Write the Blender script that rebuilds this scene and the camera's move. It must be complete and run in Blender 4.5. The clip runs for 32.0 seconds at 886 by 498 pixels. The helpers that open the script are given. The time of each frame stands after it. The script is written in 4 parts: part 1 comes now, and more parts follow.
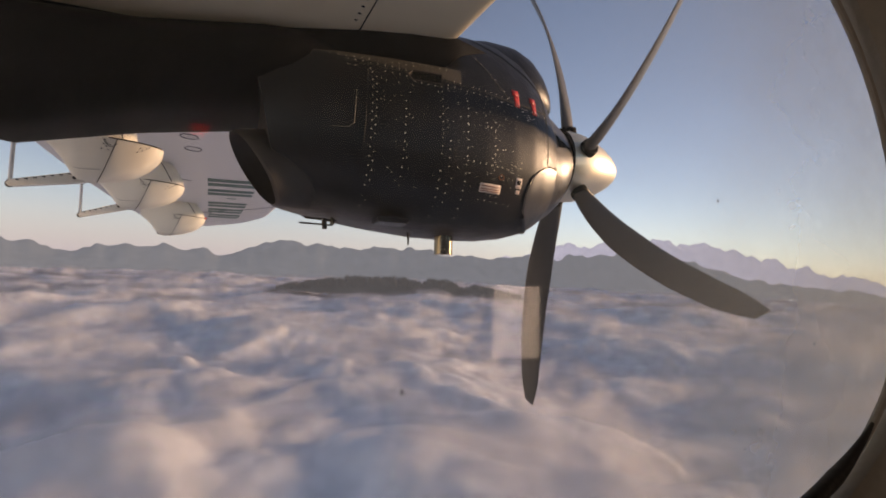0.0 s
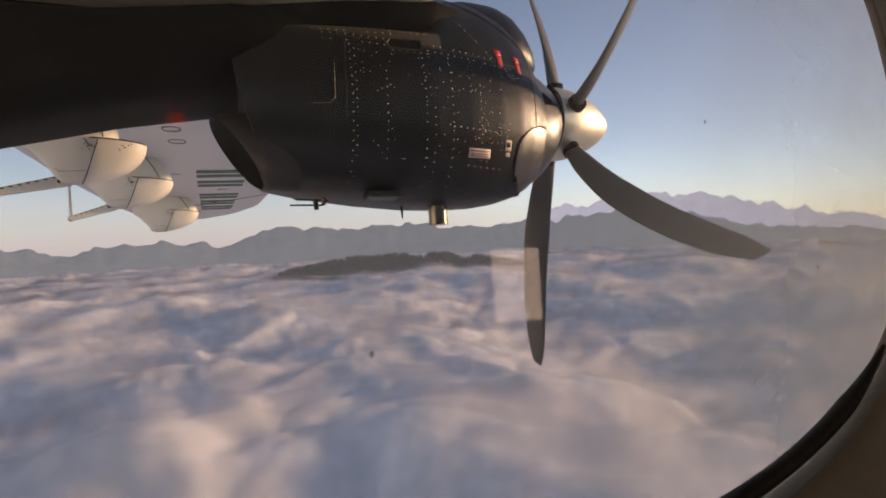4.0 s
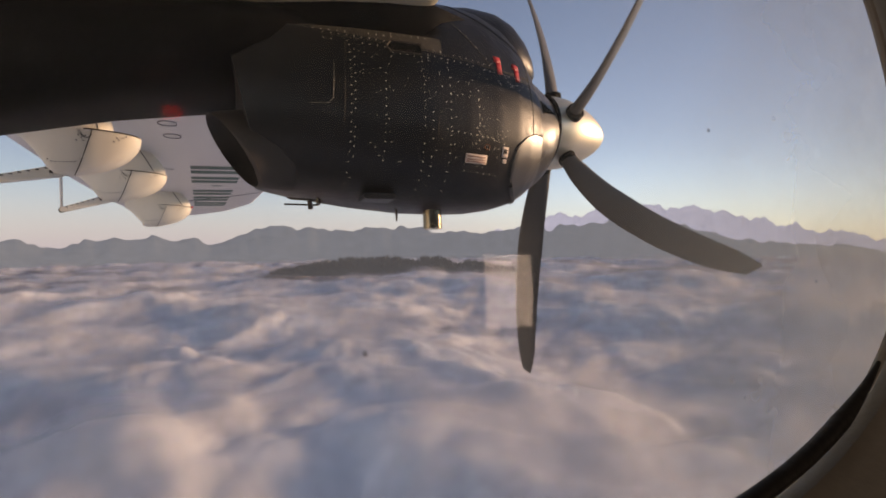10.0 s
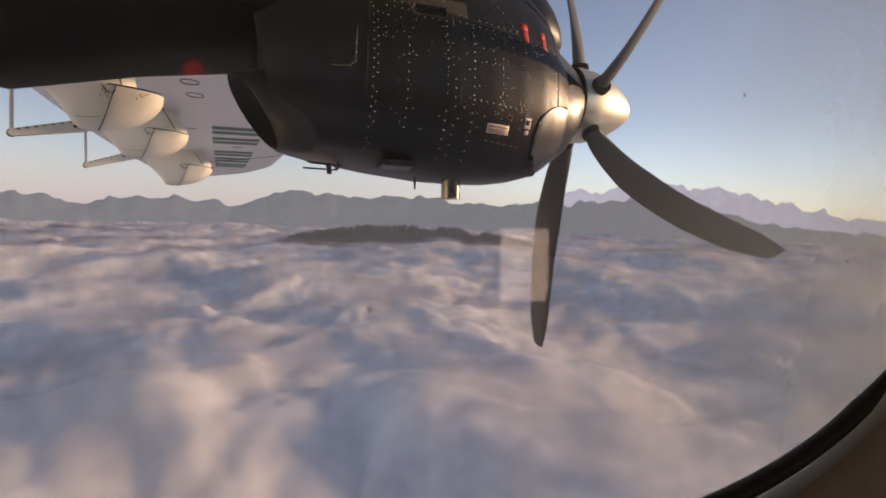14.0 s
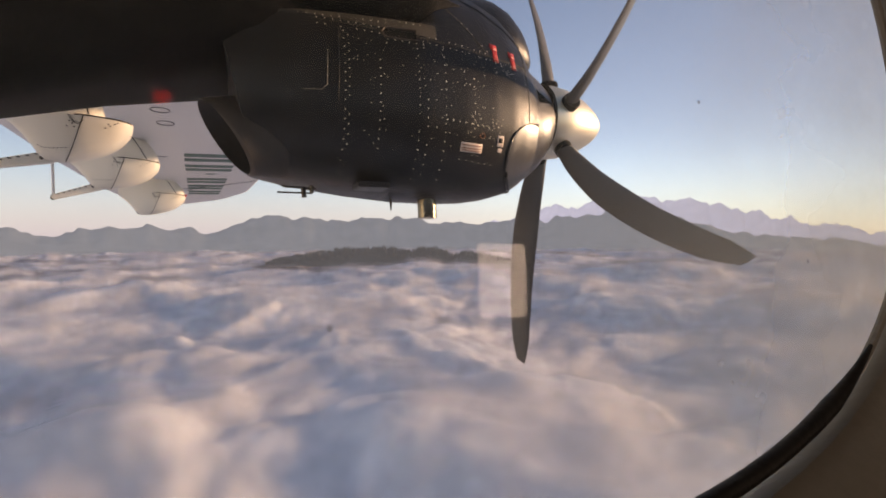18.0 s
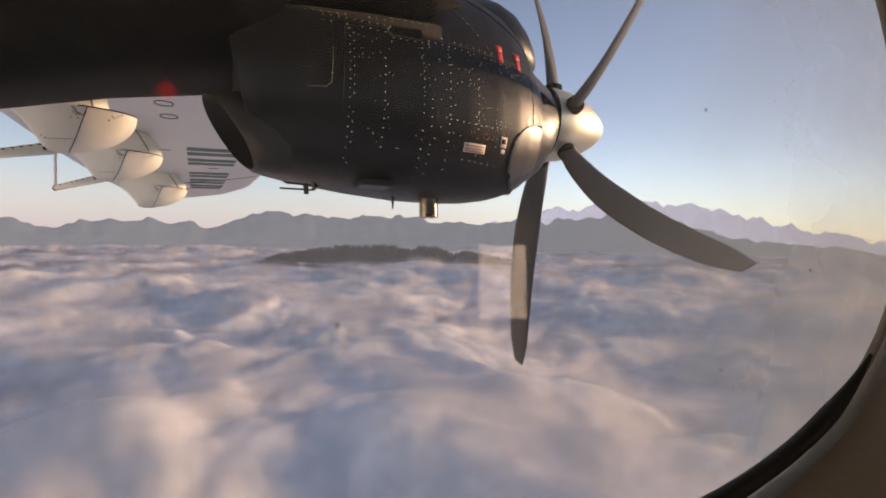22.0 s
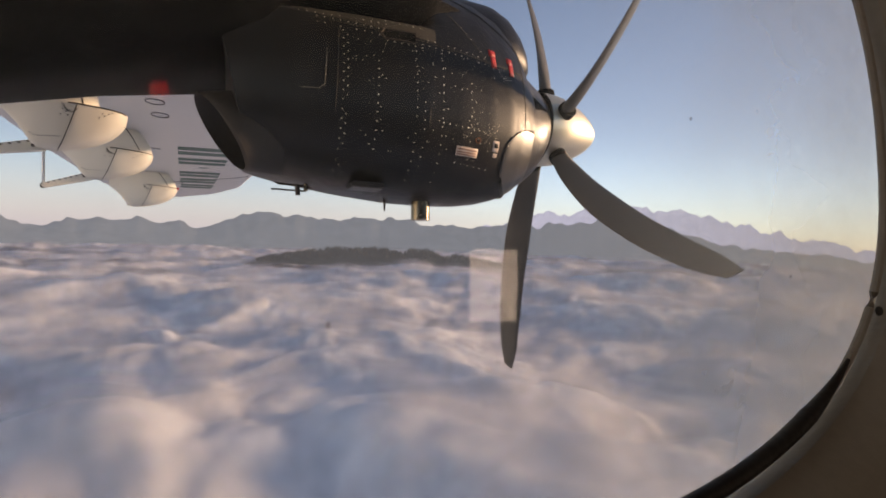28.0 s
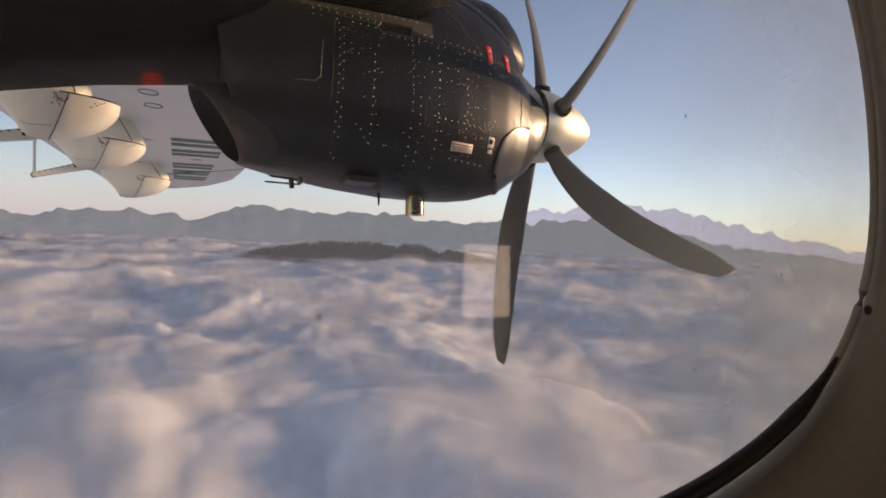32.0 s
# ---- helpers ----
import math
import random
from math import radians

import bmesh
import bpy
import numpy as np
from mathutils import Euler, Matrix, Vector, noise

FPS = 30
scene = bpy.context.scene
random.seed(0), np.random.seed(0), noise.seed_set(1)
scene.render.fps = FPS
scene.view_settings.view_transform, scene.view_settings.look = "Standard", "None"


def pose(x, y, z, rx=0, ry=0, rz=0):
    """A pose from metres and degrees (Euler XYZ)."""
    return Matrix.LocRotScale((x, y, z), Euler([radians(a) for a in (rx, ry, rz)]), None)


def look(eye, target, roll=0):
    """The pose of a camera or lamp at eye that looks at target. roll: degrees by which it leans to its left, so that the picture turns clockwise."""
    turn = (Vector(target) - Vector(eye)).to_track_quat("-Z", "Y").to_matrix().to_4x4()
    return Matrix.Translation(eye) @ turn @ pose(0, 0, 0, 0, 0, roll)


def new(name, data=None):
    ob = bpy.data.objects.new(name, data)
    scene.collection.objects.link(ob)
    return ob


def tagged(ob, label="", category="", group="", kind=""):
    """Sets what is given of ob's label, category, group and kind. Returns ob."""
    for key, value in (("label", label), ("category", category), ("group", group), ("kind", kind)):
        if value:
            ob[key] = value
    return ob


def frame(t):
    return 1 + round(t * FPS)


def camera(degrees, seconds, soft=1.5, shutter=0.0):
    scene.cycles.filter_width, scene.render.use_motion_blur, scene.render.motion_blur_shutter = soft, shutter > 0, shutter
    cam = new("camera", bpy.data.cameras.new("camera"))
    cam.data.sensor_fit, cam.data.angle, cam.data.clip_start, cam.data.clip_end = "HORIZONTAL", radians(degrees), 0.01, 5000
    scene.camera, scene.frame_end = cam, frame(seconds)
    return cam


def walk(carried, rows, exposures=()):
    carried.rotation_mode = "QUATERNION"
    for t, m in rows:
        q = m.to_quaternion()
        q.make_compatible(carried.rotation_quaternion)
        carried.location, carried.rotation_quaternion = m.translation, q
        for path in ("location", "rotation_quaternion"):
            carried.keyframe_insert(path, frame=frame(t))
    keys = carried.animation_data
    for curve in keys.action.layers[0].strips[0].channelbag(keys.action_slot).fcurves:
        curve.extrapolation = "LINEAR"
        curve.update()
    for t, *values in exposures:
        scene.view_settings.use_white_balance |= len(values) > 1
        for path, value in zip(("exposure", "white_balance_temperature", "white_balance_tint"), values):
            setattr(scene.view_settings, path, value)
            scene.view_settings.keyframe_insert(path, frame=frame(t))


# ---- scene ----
cam = camera(80.0, 32.0, soft=1.75)
PATH = [
    (0.0, -0.0286, -0.0280, 1.2161, 96.230, -1.709, -20.830),
    (0.5, -0.0276, -0.0246, 1.2153, 96.320, -1.287, -20.748),
    (1.0, -0.0289, -0.0270, 1.2158, 96.327, -1.914, -20.779),
    (1.5, -0.0285, -0.0245, 1.2156, 96.344, -1.916, -20.797),
    (2.0, -0.0290, -0.0282, 1.2163, 96.556, -1.945, -20.681),
    (2.5, -0.0180, -0.0229, 1.2121, 96.385, -1.477, -20.465),
    (3.0, -0.0064, -0.0155, 1.2075, 95.102, 3.210, -20.270),
    (3.5, -0.0076, -0.0143, 1.2077, 93.890, 3.954, -20.466),
    (5.5, -0.0125, -0.0093, 1.2088, 93.028, 1.278, -20.967),
    (6.0, -0.0129, -0.0091, 1.2088, 93.167, 1.068, -21.266),
    (6.5, -0.0123, -0.0077, 1.2079, 93.257, 1.039, -21.329),
    (7.0, -0.0121, -0.0079, 1.2071, 93.084, 0.847, -21.487),
    (7.5, -0.0125, -0.0077, 1.2067, 93.121, 1.336, -21.532),
    (8.0, -0.0122, -0.0068, 1.2067, 93.223, 1.221, -21.613),
    (8.5, -0.0120, -0.0074, 1.2072, 93.360, 1.557, -21.663),
    (9.0, -0.0118, -0.0081, 1.2071, 93.613, 1.412, -21.644),
    (9.5, -0.0107, -0.0077, 1.2066, 93.759, 1.485, -21.424),
    (10.0, -0.0096, -0.0087, 1.2063, 93.679, 1.575, -21.383),
    (10.5, -0.0069, -0.0067, 1.2054, 93.360, 2.136, -21.656),
    (11.0, -0.0062, -0.0053, 1.2056, 92.932, 2.331, -21.981),
    (11.5, -0.0086, -0.0063, 1.2088, 93.355, 3.455, -21.045),
    (12.0, -0.0166, -0.0212, 1.2140, 95.169, 4.186, -17.194),
    (12.5, -0.0156, -0.0300, 1.2138, 95.625, 4.464, -15.287),
    (13.0, -0.0134, -0.0197, 1.2073, 94.127, 1.994, -15.930),
    (13.5, -0.0091, -0.0062, 1.2031, 91.907, 0.498, -18.114),
    (14.0, -0.0050, -0.0020, 1.2018, 90.564, -1.034, -19.671),
    (14.5, -0.0019, 0.0003, 1.2009, 90.792, -0.162, -20.500),
    (16.5, 0.0017, -0.0009, 1.1989, 92.433, 1.042, -21.722),
    (17.0, 0.0022, -0.0007, 1.1992, 92.491, 1.438, -21.960),
    (17.5, 0.0026, -0.0013, 1.1994, 92.606, 1.617, -21.948),
    (18.0, 0.0020, -0.0016, 1.1999, 92.674, 1.233, -21.821),
    (18.5, 0.0010, -0.0014, 1.2002, 92.635, 0.920, -21.781),
    (19.0, 0.0003, -0.0022, 1.2004, 92.551, 0.709, -21.879),
    (19.5, -0.0001, -0.0033, 1.2006, 92.505, 0.716, -21.929),
    (20.0, -0.0001, -0.0022, 1.2005, 92.513, 0.700, -21.890),
    (20.5, 0.0000, -0.0012, 1.2003, 92.600, 0.718, -21.783),
    (21.0, -0.0003, -0.0012, 1.2005, 92.643, 0.465, -21.741),
    (21.5, -0.0008, -0.0018, 1.2004, 92.608, 0.304, -21.754),
    (22.0, -0.0011, -0.0024, 1.2002, 92.640, -0.093, -21.863),
    (22.5, -0.0007, -0.0006, 1.1999, 92.686, 0.093, -21.972),
    (23.0, 0.0001, 0.0005, 1.1995, 92.687, 0.103, -21.980),
    (23.5, -0.0001, -0.0004, 1.1995, 92.756, -0.220, -21.984),
    (24.0, -0.0007, -0.0015, 1.1997, 92.513, -0.389, -22.128),
    (24.5, -0.0012, -0.0026, 1.1999, 92.607, -0.370, -22.304),
    (25.0, -0.0018, -0.0037, 1.2001, 92.494, -0.645, -22.547),
    (25.5, -0.0019, -0.0042, 1.2000, 92.584, -0.609, -22.590),
    (27.5, -0.0021, -0.0060, 1.1998, 93.112, -0.849, -22.648),
    (28.0, -0.0022, -0.0065, 1.1997, 92.972, -0.766, -22.846),
    (28.5, -0.0015, -0.0058, 1.1993, 92.972, -0.917, -22.992),
    (29.0, -0.0008, -0.0051, 1.1990, 93.144, -0.669, -23.171),
    (29.5, -0.0001, -0.0045, 1.1986, 93.103, -0.716, -23.107),
    (30.0, 0.0006, -0.0038, 1.1982, 92.746, -0.899, -23.153),
    (30.5, 0.0001, -0.0044, 1.1983, 92.427, -1.514, -23.399),
    (31.0, -0.0004, -0.0049, 1.1985, 92.549, -1.209, -23.640),
    (31.5, -0.0009, -0.0054, 1.1986, 92.610, -1.479, -23.675),
    (32.0, -0.0015, -0.0060, 1.1988, 92.513, -1.494, -23.541),
]
# aircraft frame: x to the nose, y to port, z up; the whole aircraft is banked to port
BANK = pose(0, 0, 0, -4.1, 0.6, 0)
walk(cam, [(t, BANK @ pose(x, y, z, rx, ry, rz)) for t, x, y, z, rx, ry, rz in PATH],
     [(0, 0.50, 9700, 30), (13, 0.48, 9600, 30), (18, 0.76, 9700, 30), (32, 0.62, 9300, 27)])

# ---- light ----
scene.cycles.transparent_max_bounces = 32
SUN_AZ, SUN_EL = 98.0, 11.0          # degrees clockwise from +y, and above the horizon
world = bpy.data.worlds.new("sky")
scene.world = world
world.use_nodes = True
wn = world.node_tree.nodes
sky = wn.new("ShaderNodeTexSky")
sky.sky_type = "NISHITA"
sky.sun_disc = False
sky.sun_elevation, sky.sun_rotation = radians(SUN_EL), radians(-SUN_AZ)
sky.altitude, sky.air_density, sky.dust_density, sky.ozone_density = 3000, 1.0, 1.8, 2.2
world.node_tree.links.new(sky.outputs[0], wn["Background"].inputs[0])
wn["Background"].inputs[1].default_value = 0.15
sun_data = bpy.data.lights.new("sun", "SUN")
sun_data.energy, sun_data.angle, sun_data.color = 2.6, radians(3.0), (1.0, 0.85, 0.66)
sun_dir = Vector((math.sin(radians(SUN_AZ)) * math.cos(radians(SUN_EL)), math.cos(radians(SUN_AZ)) * math.cos(radians(SUN_EL)), math.sin(radians(SUN_EL))))
sun = new("sun", sun_data)
sun.matrix_world = look(sun_dir * 50, (0, 0, 0))


# ---- materials ----
def mat(name, color, rough=0.5, metal=0.0, var=0.15, scale=6.0, fine=60.0, bump=0.02, coat=0.0, dirt=None, dirt_at=0.58, speck=None):
    """Painted or raw surface with two scales of variation, optional stains."""
    m = bpy.data.materials.new(name)
    m.use_nodes = True
    nt = m.node_tree
    n, l = nt.nodes, nt.links
    b = n["Principled BSDF"]
    tc = n.new("ShaderNodeTexCoord")
    a1 = n.new("ShaderNodeTexNoise")
    a1.inputs["Scale"].default_value, a1.inputs["Detail"].default_value = scale, 6
    a2 = n.new("ShaderNodeTexNoise")
    a2.inputs["Scale"].default_value, a2.inputs["Detail"].default_value = fine, 3
    for a in (a1, a2):
        l.new(tc.outputs["Object"], a.inputs["Vector"])
    add = n.new("ShaderNodeMath")
    add.operation = "ADD"
    l.new(a1.outputs[0], add.inputs[0])
    l.new(a2.outputs[0], add.inputs[1])
    ramp = n.new("ShaderNodeMapRange")
    ramp.inputs[1].default_value, ramp.inputs[2].default_value = 0.7, 1.3
    ramp.inputs[3].default_value, ramp.inputs[4].default_value = 1 - var, 1 + var
    l.new(add.outputs[0], ramp.inputs[0])
    hsv = n.new("ShaderNodeHueSaturation")
    hsv.inputs["Color"].default_value = (*color, 1)
    l.new(ramp.outputs[0], hsv.inputs["Value"])
    col = hsv.outputs[0]
    if dirt:
        a3 = n.new("ShaderNodeTexNoise")
        a3.inputs["Scale"].default_value, a3.inputs["Detail"].default_value = scale * 0.7, 9
        l.new(tc.outputs["Object"], a3.inputs["Vector"])
        r3 = n.new("ShaderNodeMapRange")
        r3.inputs[1].default_value, r3.inputs[2].default_value = dirt_at, dirt_at + 0.16
        r3.inputs[4].default_value = 0.8
        l.new(a3.outputs[0], r3.inputs[0])
        mx = n.new("ShaderNodeMixRGB")
        mx.inputs[2].default_value = (*dirt, 1)
        l.new(r3.outputs[0], mx.inputs[0])
        l.new(col, mx.inputs[1])
        col = mx.outputs[0]
    if speck:                                          # fine dust and scuffs
        a4 = n.new("ShaderNodeTexNoise")
        a4.inputs["Scale"].default_value, a4.inputs["Detail"].default_value, a4.inputs["Roughness"].default_value = 55, 8, 0.72
        l.new(tc.outputs["Object"], a4.inputs["Vector"])
        r4 = n.new("ShaderNodeMapRange")
        r4.inputs[1].default_value, r4.inputs[2].default_value, r4.inputs[4].default_value = 0.54, 0.74, 0.55
        l.new(a4.outputs[0], r4.inputs[0])
        mx4 = n.new("ShaderNodeMixRGB")
        mx4.inputs[2].default_value = (*speck, 1)
        l.new(r4.outputs[0], mx4.inputs[0])
        l.new(col, mx4.inputs[1])
        col = mx4.outputs[0]
    l.new(col, b.inputs["Base Color"])
    rr = n.new("ShaderNodeMapRange")
    rr.inputs[1].default_value, rr.inputs[2].default_value = 0.7, 1.3
    rr.inputs[3].default_value, rr.inputs[4].default_value = max(rough - 0.08, 0.03), min(rough + 0.1, 1)
    l.new(add.outputs[0], rr.inputs[0])
    l.new(rr.outputs[0], b.inputs["Roughness"])
    b.inputs["Metallic"].default_value = metal
    b.inputs["Coat Weight"].default_value = coat
    b.inputs["Coat Roughness"].default_value = 0.12
    if bump:
        bp = n.new("ShaderNodeBump")
        bp.inputs["Strength"].default_value, bp.inputs["Distance"].default_value = bump, 0.01
        l.new(a2.outputs[0], bp.inputs["Height"])
        l.new(bp.outputs[0], b.inputs["Normal"])
    return m


M_BLACK = mat("black_satin_paint", (0.0112, 0.0112, 0.0119), 0.36, var=0.4, scale=3.0, fine=40, bump=0.010, dirt=(0.020, 0.016, 0.013), speck=(0.060, 0.055, 0.050))
M_NOSE = mat("worn_metallic_nose", (0.15, 0.145, 0.138), 0.34, metal=0.6, var=0.15, scale=5.0, fine=50, bump=0.006, dirt=(0.10, 0.095, 0.088), dirt_at=0.56)
M_BLACK.node_tree.nodes["Principled BSDF"].inputs["Specular IOR Level"].default_value = 0.32
M_LIP = mat("grey_worn_lip_metal", (0.16, 0.154, 0.144), 0.35, metal=0.6, var=0.10, scale=7.0, fine=60, bump=0.006, dirt=(0.22, 0.20, 0.18), dirt_at=0.60)
M_TAIL = mat("sooty_matte_black", (0.0045, 0.0042, 0.0045), 0.5, var=0.4, scale=3.0, fine=30, bump=0.02, dirt=(0.012, 0.009, 0.007))
M_TAIL.node_tree.nodes["Principled BSDF"].inputs["Specular IOR Level"].default_value = 0.04
M_SEAM = mat("seam_sealant", (0.003, 0.003, 0.003), 0.7, bump=0)
# worn rivet metal, its glint put into a paler base colour
M_RIVET = mat("worn_rivet_metal_glint", (0.86, 0.79, 0.66), 0.45, metal=0.3, var=0.4, bump=0)
M_WHITE = mat("white_wing_paint", (0.82, 0.80, 0.76), 0.38, var=0.05, scale=2.0, fine=25, bump=0.01, dirt=(0.45, 0.42, 0.38), dirt_at=0.62)
M_POD = mat("cream_pod_paint", (0.80, 0.76, 0.66), 0.50, var=0.05, scale=4.0, fine=40, bump=0.01, dirt=(0.5, 0.44, 0.36), dirt_at=0.62)
# warm light under the wing root, put into the paint colour
M_WARM_ROOT = mat("wing_root_paint_warm_light", (0.74, 0.66, 0.50), 0.42, var=0.05, scale=2.0, fine=25, bump=0.01, dirt=(0.5, 0.44, 0.34), dirt_at=0.62)
M_STEEL = mat("satin_spinner_metal", (0.90, 0.80, 0.62), 0.40, metal=0.85, var=0.03, scale=5, bump=0.0)
M_EDGE = mat("worn_panel_edge", (0.16, 0.14, 0.11), 0.5, var=0.5, scale=12, bump=0)
M_PIPE = mat("scorched_steel", (0.065, 0.054, 0.047), 0.55, metal=0.4, var=0.3, scale=9, dirt=(0.03, 0.025, 0.02))
M_BRIGHT = mat("bare_steel", (0.17, 0.14, 0.10), 0.24, metal=1.0, var=0.15, scale=14)
# dusty black paint with bronze light put into its colour
M_BRONZE_LIGHT = mat("dusty_paint_bronze_light", (0.070, 0.058, 0.042), 0.5, var=0.35, scale=7, fine=60, bump=0.02, dirt=(0.03, 0.025, 0.02))
# black of soot, and of the shade painted into inlet openings
M_SOOT_SHADE = mat("soot_and_shade_black", (0.01, 0.01, 0.01), 0.8, var=0.3, bump=0)
M_SOOT_SHADE.node_tree.nodes["Principled BSDF"].inputs["Specular IOR Level"].default_value = 0.05
M_BLADE = mat("blade_grey_paint", (0.075, 0.073, 0.072), 0.45, var=0.15, scale=5, bump=0.01)
M_RUST = mat("rusty_ring", (0.22, 0.08, 0.035), 0.7, var=0.4, scale=60)
M_RED = mat("red_paint", (0.55, 0.03, 0.025), 0.45, var=0.2, scale=20)
M_LABEL = mat("faded_placard", (0.72, 0.58, 0.48), 0.5, var=0.1, scale=20)
M_INK = mat("placard_ink", (0.30, 0.14, 0.10), 0.6, bump=0)
M_GREEN = mat("dark_green_lettering", (0.035, 0.13, 0.095), 0.45, var=0.15)
M_RUBBER = mat("black_window_rubber", (0.012, 0.011, 0.010), 0.55, var=0.3, scale=30, fine=200, bump=0.1)
M_TRIM = mat("beige_cabin_trim", (0.235, 0.225, 0.20), 0.6, var=0.08, scale=9, fine=180, bump=0.12)
M_LINER = mat("grey_cabin_liner", (0.32, 0.30, 0.28), 0.7, var=0.08, scale=5, fine=120, bump=0.1)
M_CARPET = mat("dark_cabin_carpet", (0.05, 0.05, 0.06), 0.95, var=0.3, scale=20, fine=300, bump=0.3)
def speck_material():
    """A blurred smear of dirt that lets half the light by."""
    m = mat("dried_dirt_speck", (0.20, 0.18, 0.165), 0.9, bump=0)
    n, l = m.node_tree.nodes, m.node_tree.links
    c, mx = n.new("ShaderNodeBsdfTransparent"), n.new("ShaderNodeMixShader")
    mx.inputs[0].default_value = 0.28
    l.new(c.outputs[0], mx.inputs[1])
    l.new(n["Principled BSDF"].outputs[0], mx.inputs[2])
    l.new(mx.outputs[0], n["Material Output"].inputs["Surface"])
    return m


M_SPECK = speck_material()


def pane_material(name, shine):
    """Thin acrylic with a film of dust and fine scratches; warm glare is put into the film."""
    m = bpy.data.materials.new(name)
    m.use_nodes = True
    n, l = m.node_tree.nodes, m.node_tree.links
    n.remove(n["Principled BSDF"])
    out = n["Material Output"]
    clear = n.new("ShaderNodeBsdfTransparent")
    clear.inputs[0].default_value = (0.97, 0.97, 0.96, 1)
    gloss = n.new("ShaderNodeBsdfGlossy")
    gloss.inputs["Roughness"].default_value = 0.02
    fres = n.new("ShaderNodeFresnel")
    fres.inputs[0].default_value = 1.4
    m1 = n.new("ShaderNodeMixShader")
    if shine:
        l.new(fres.outputs[0], m1.inputs[0])
    else:
        m1.inputs[0].default_value = 0.0
    l.new(clear.outputs[0], m1.inputs[1])
    l.new(gloss.outputs[0], m1.inputs[2])
    dust = n.new("ShaderNodeBsdfTranslucent")
    # film tinted warm for the golden glare on the pane
    dust.inputs[0].default_value = (1.0, 0.86, 0.64, 1)
    tc = n.new("ShaderNodeTexCoord")
    no = n.new("ShaderNodeTexNoise")
    no.inputs["Scale"].default_value, no.inputs["Detail"].default_value = 14, 8
    l.new(tc.outputs["Object"], no.inputs["Vector"])
    r = n.new("ShaderNodeMapRange")
    r.inputs[1].default_value, r.inputs[2].default_value = 0.3, 0.75
    r.inputs[3].default_value, r.inputs[4].default_value = 0.009, 0.016
    l.new(no.outputs[0], r.inputs[0])
    sep = n.new("ShaderNodeSeparateXYZ")
    l.new(tc.outputs["Object"], sep.inputs[0])
    rim = n.new("ShaderNodeMapRange")                 # glare on the forward side, put in as a denser film
    rim.interpolation_type = "SMOOTHSTEP"
    rim.inputs[1].default_value, rim.inputs[2].default_value = 0.02, 0.28
    rim.inputs[3].default_value, rim.inputs[4].default_value = 1.0, 28.0
    l.new(sep.outputs[0], rim.inputs[0])
    mul = n.new("ShaderNodeMath")
    mul.operation = "MULTIPLY"
    l.new(r.outputs[0], mul.inputs[0])
    l.new(rim.outputs[0], mul.inputs[1])
    vo = n.new("ShaderNodeTexVoronoi")                # dried drops
    vo.inputs["Scale"].default_value = 62
    l.new(tc.outputs["Object"], vo.inputs["Vector"])
    sp = n.new("ShaderNodeMapRange")
    sp.interpolation_type = "SMOOTHSTEP"
    sp.inputs[1].default_value, sp.inputs[2].default_value = 0.06, 0.28
    sp.inputs[3].default_value, sp.inputs[4].default_value = 0.020, 0.0
    l.new(vo.outputs["Distance"], sp.inputs[0])
    keep = n.new("ShaderNodeSeparateColor")
    l.new(vo.outputs["Color"], keep.inputs[0])
    gt = n.new("ShaderNodeMath")
    gt.operation = "GREATER_THAN"
    gt.inputs[1].default_value = 0.55
    l.new(keep.outputs[0], gt.inputs[0])
    spot = n.new("ShaderNodeMath")
    spot.operation = "MULTIPLY_ADD"
    l.new(sp.outputs[0], spot.inputs[0])
    l.new(gt.outputs[0], spot.inputs[1])
    l.new(mul.outputs[0], spot.inputs[2])
    m2 = n.new("ShaderNodeMixShader")
    l.new(spot.outputs[0], m2.inputs[0])
    l.new(m1.outputs[0], m2.inputs[1])
    l.new(dust.outputs[0], m2.inputs[2])
    l.new(m2.outputs[0], out.inputs["Surface"])
    return m


M_PANE = pane_material("dusty_acrylic", True)
M_PANE_OUT = pane_material("dusty_coated_acrylic", False)


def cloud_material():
    """Dense white vapour in which light wanders far; soft shade is put in as greyer stretches of its own."""
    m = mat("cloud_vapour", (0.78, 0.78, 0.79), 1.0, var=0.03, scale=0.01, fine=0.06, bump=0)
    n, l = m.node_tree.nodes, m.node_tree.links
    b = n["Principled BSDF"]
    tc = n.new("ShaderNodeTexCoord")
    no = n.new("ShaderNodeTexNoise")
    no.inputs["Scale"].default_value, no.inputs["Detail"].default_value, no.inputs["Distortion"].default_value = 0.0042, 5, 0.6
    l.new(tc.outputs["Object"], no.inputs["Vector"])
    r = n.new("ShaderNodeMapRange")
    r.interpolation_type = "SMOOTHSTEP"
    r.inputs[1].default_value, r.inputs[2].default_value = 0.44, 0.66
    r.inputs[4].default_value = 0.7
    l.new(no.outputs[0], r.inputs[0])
    # grey of shaded hollows, mixed into the colour by noise
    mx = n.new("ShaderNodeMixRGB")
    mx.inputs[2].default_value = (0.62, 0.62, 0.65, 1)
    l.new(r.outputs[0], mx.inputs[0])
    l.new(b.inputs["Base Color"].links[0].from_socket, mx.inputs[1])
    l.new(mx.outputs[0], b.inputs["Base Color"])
    b.subsurface_method = "BURLEY"
    b.inputs["Specular IOR Level"].default_value = 0.0
    b.inputs["Subsurface Weight"].default_value = 1.0
    b.inputs["Subsurface Radius"].default_value = (1.0, 0.92, 0.9)
    b.inputs["Subsurface Scale"].default_value = 16.0
    return m


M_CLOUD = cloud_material()


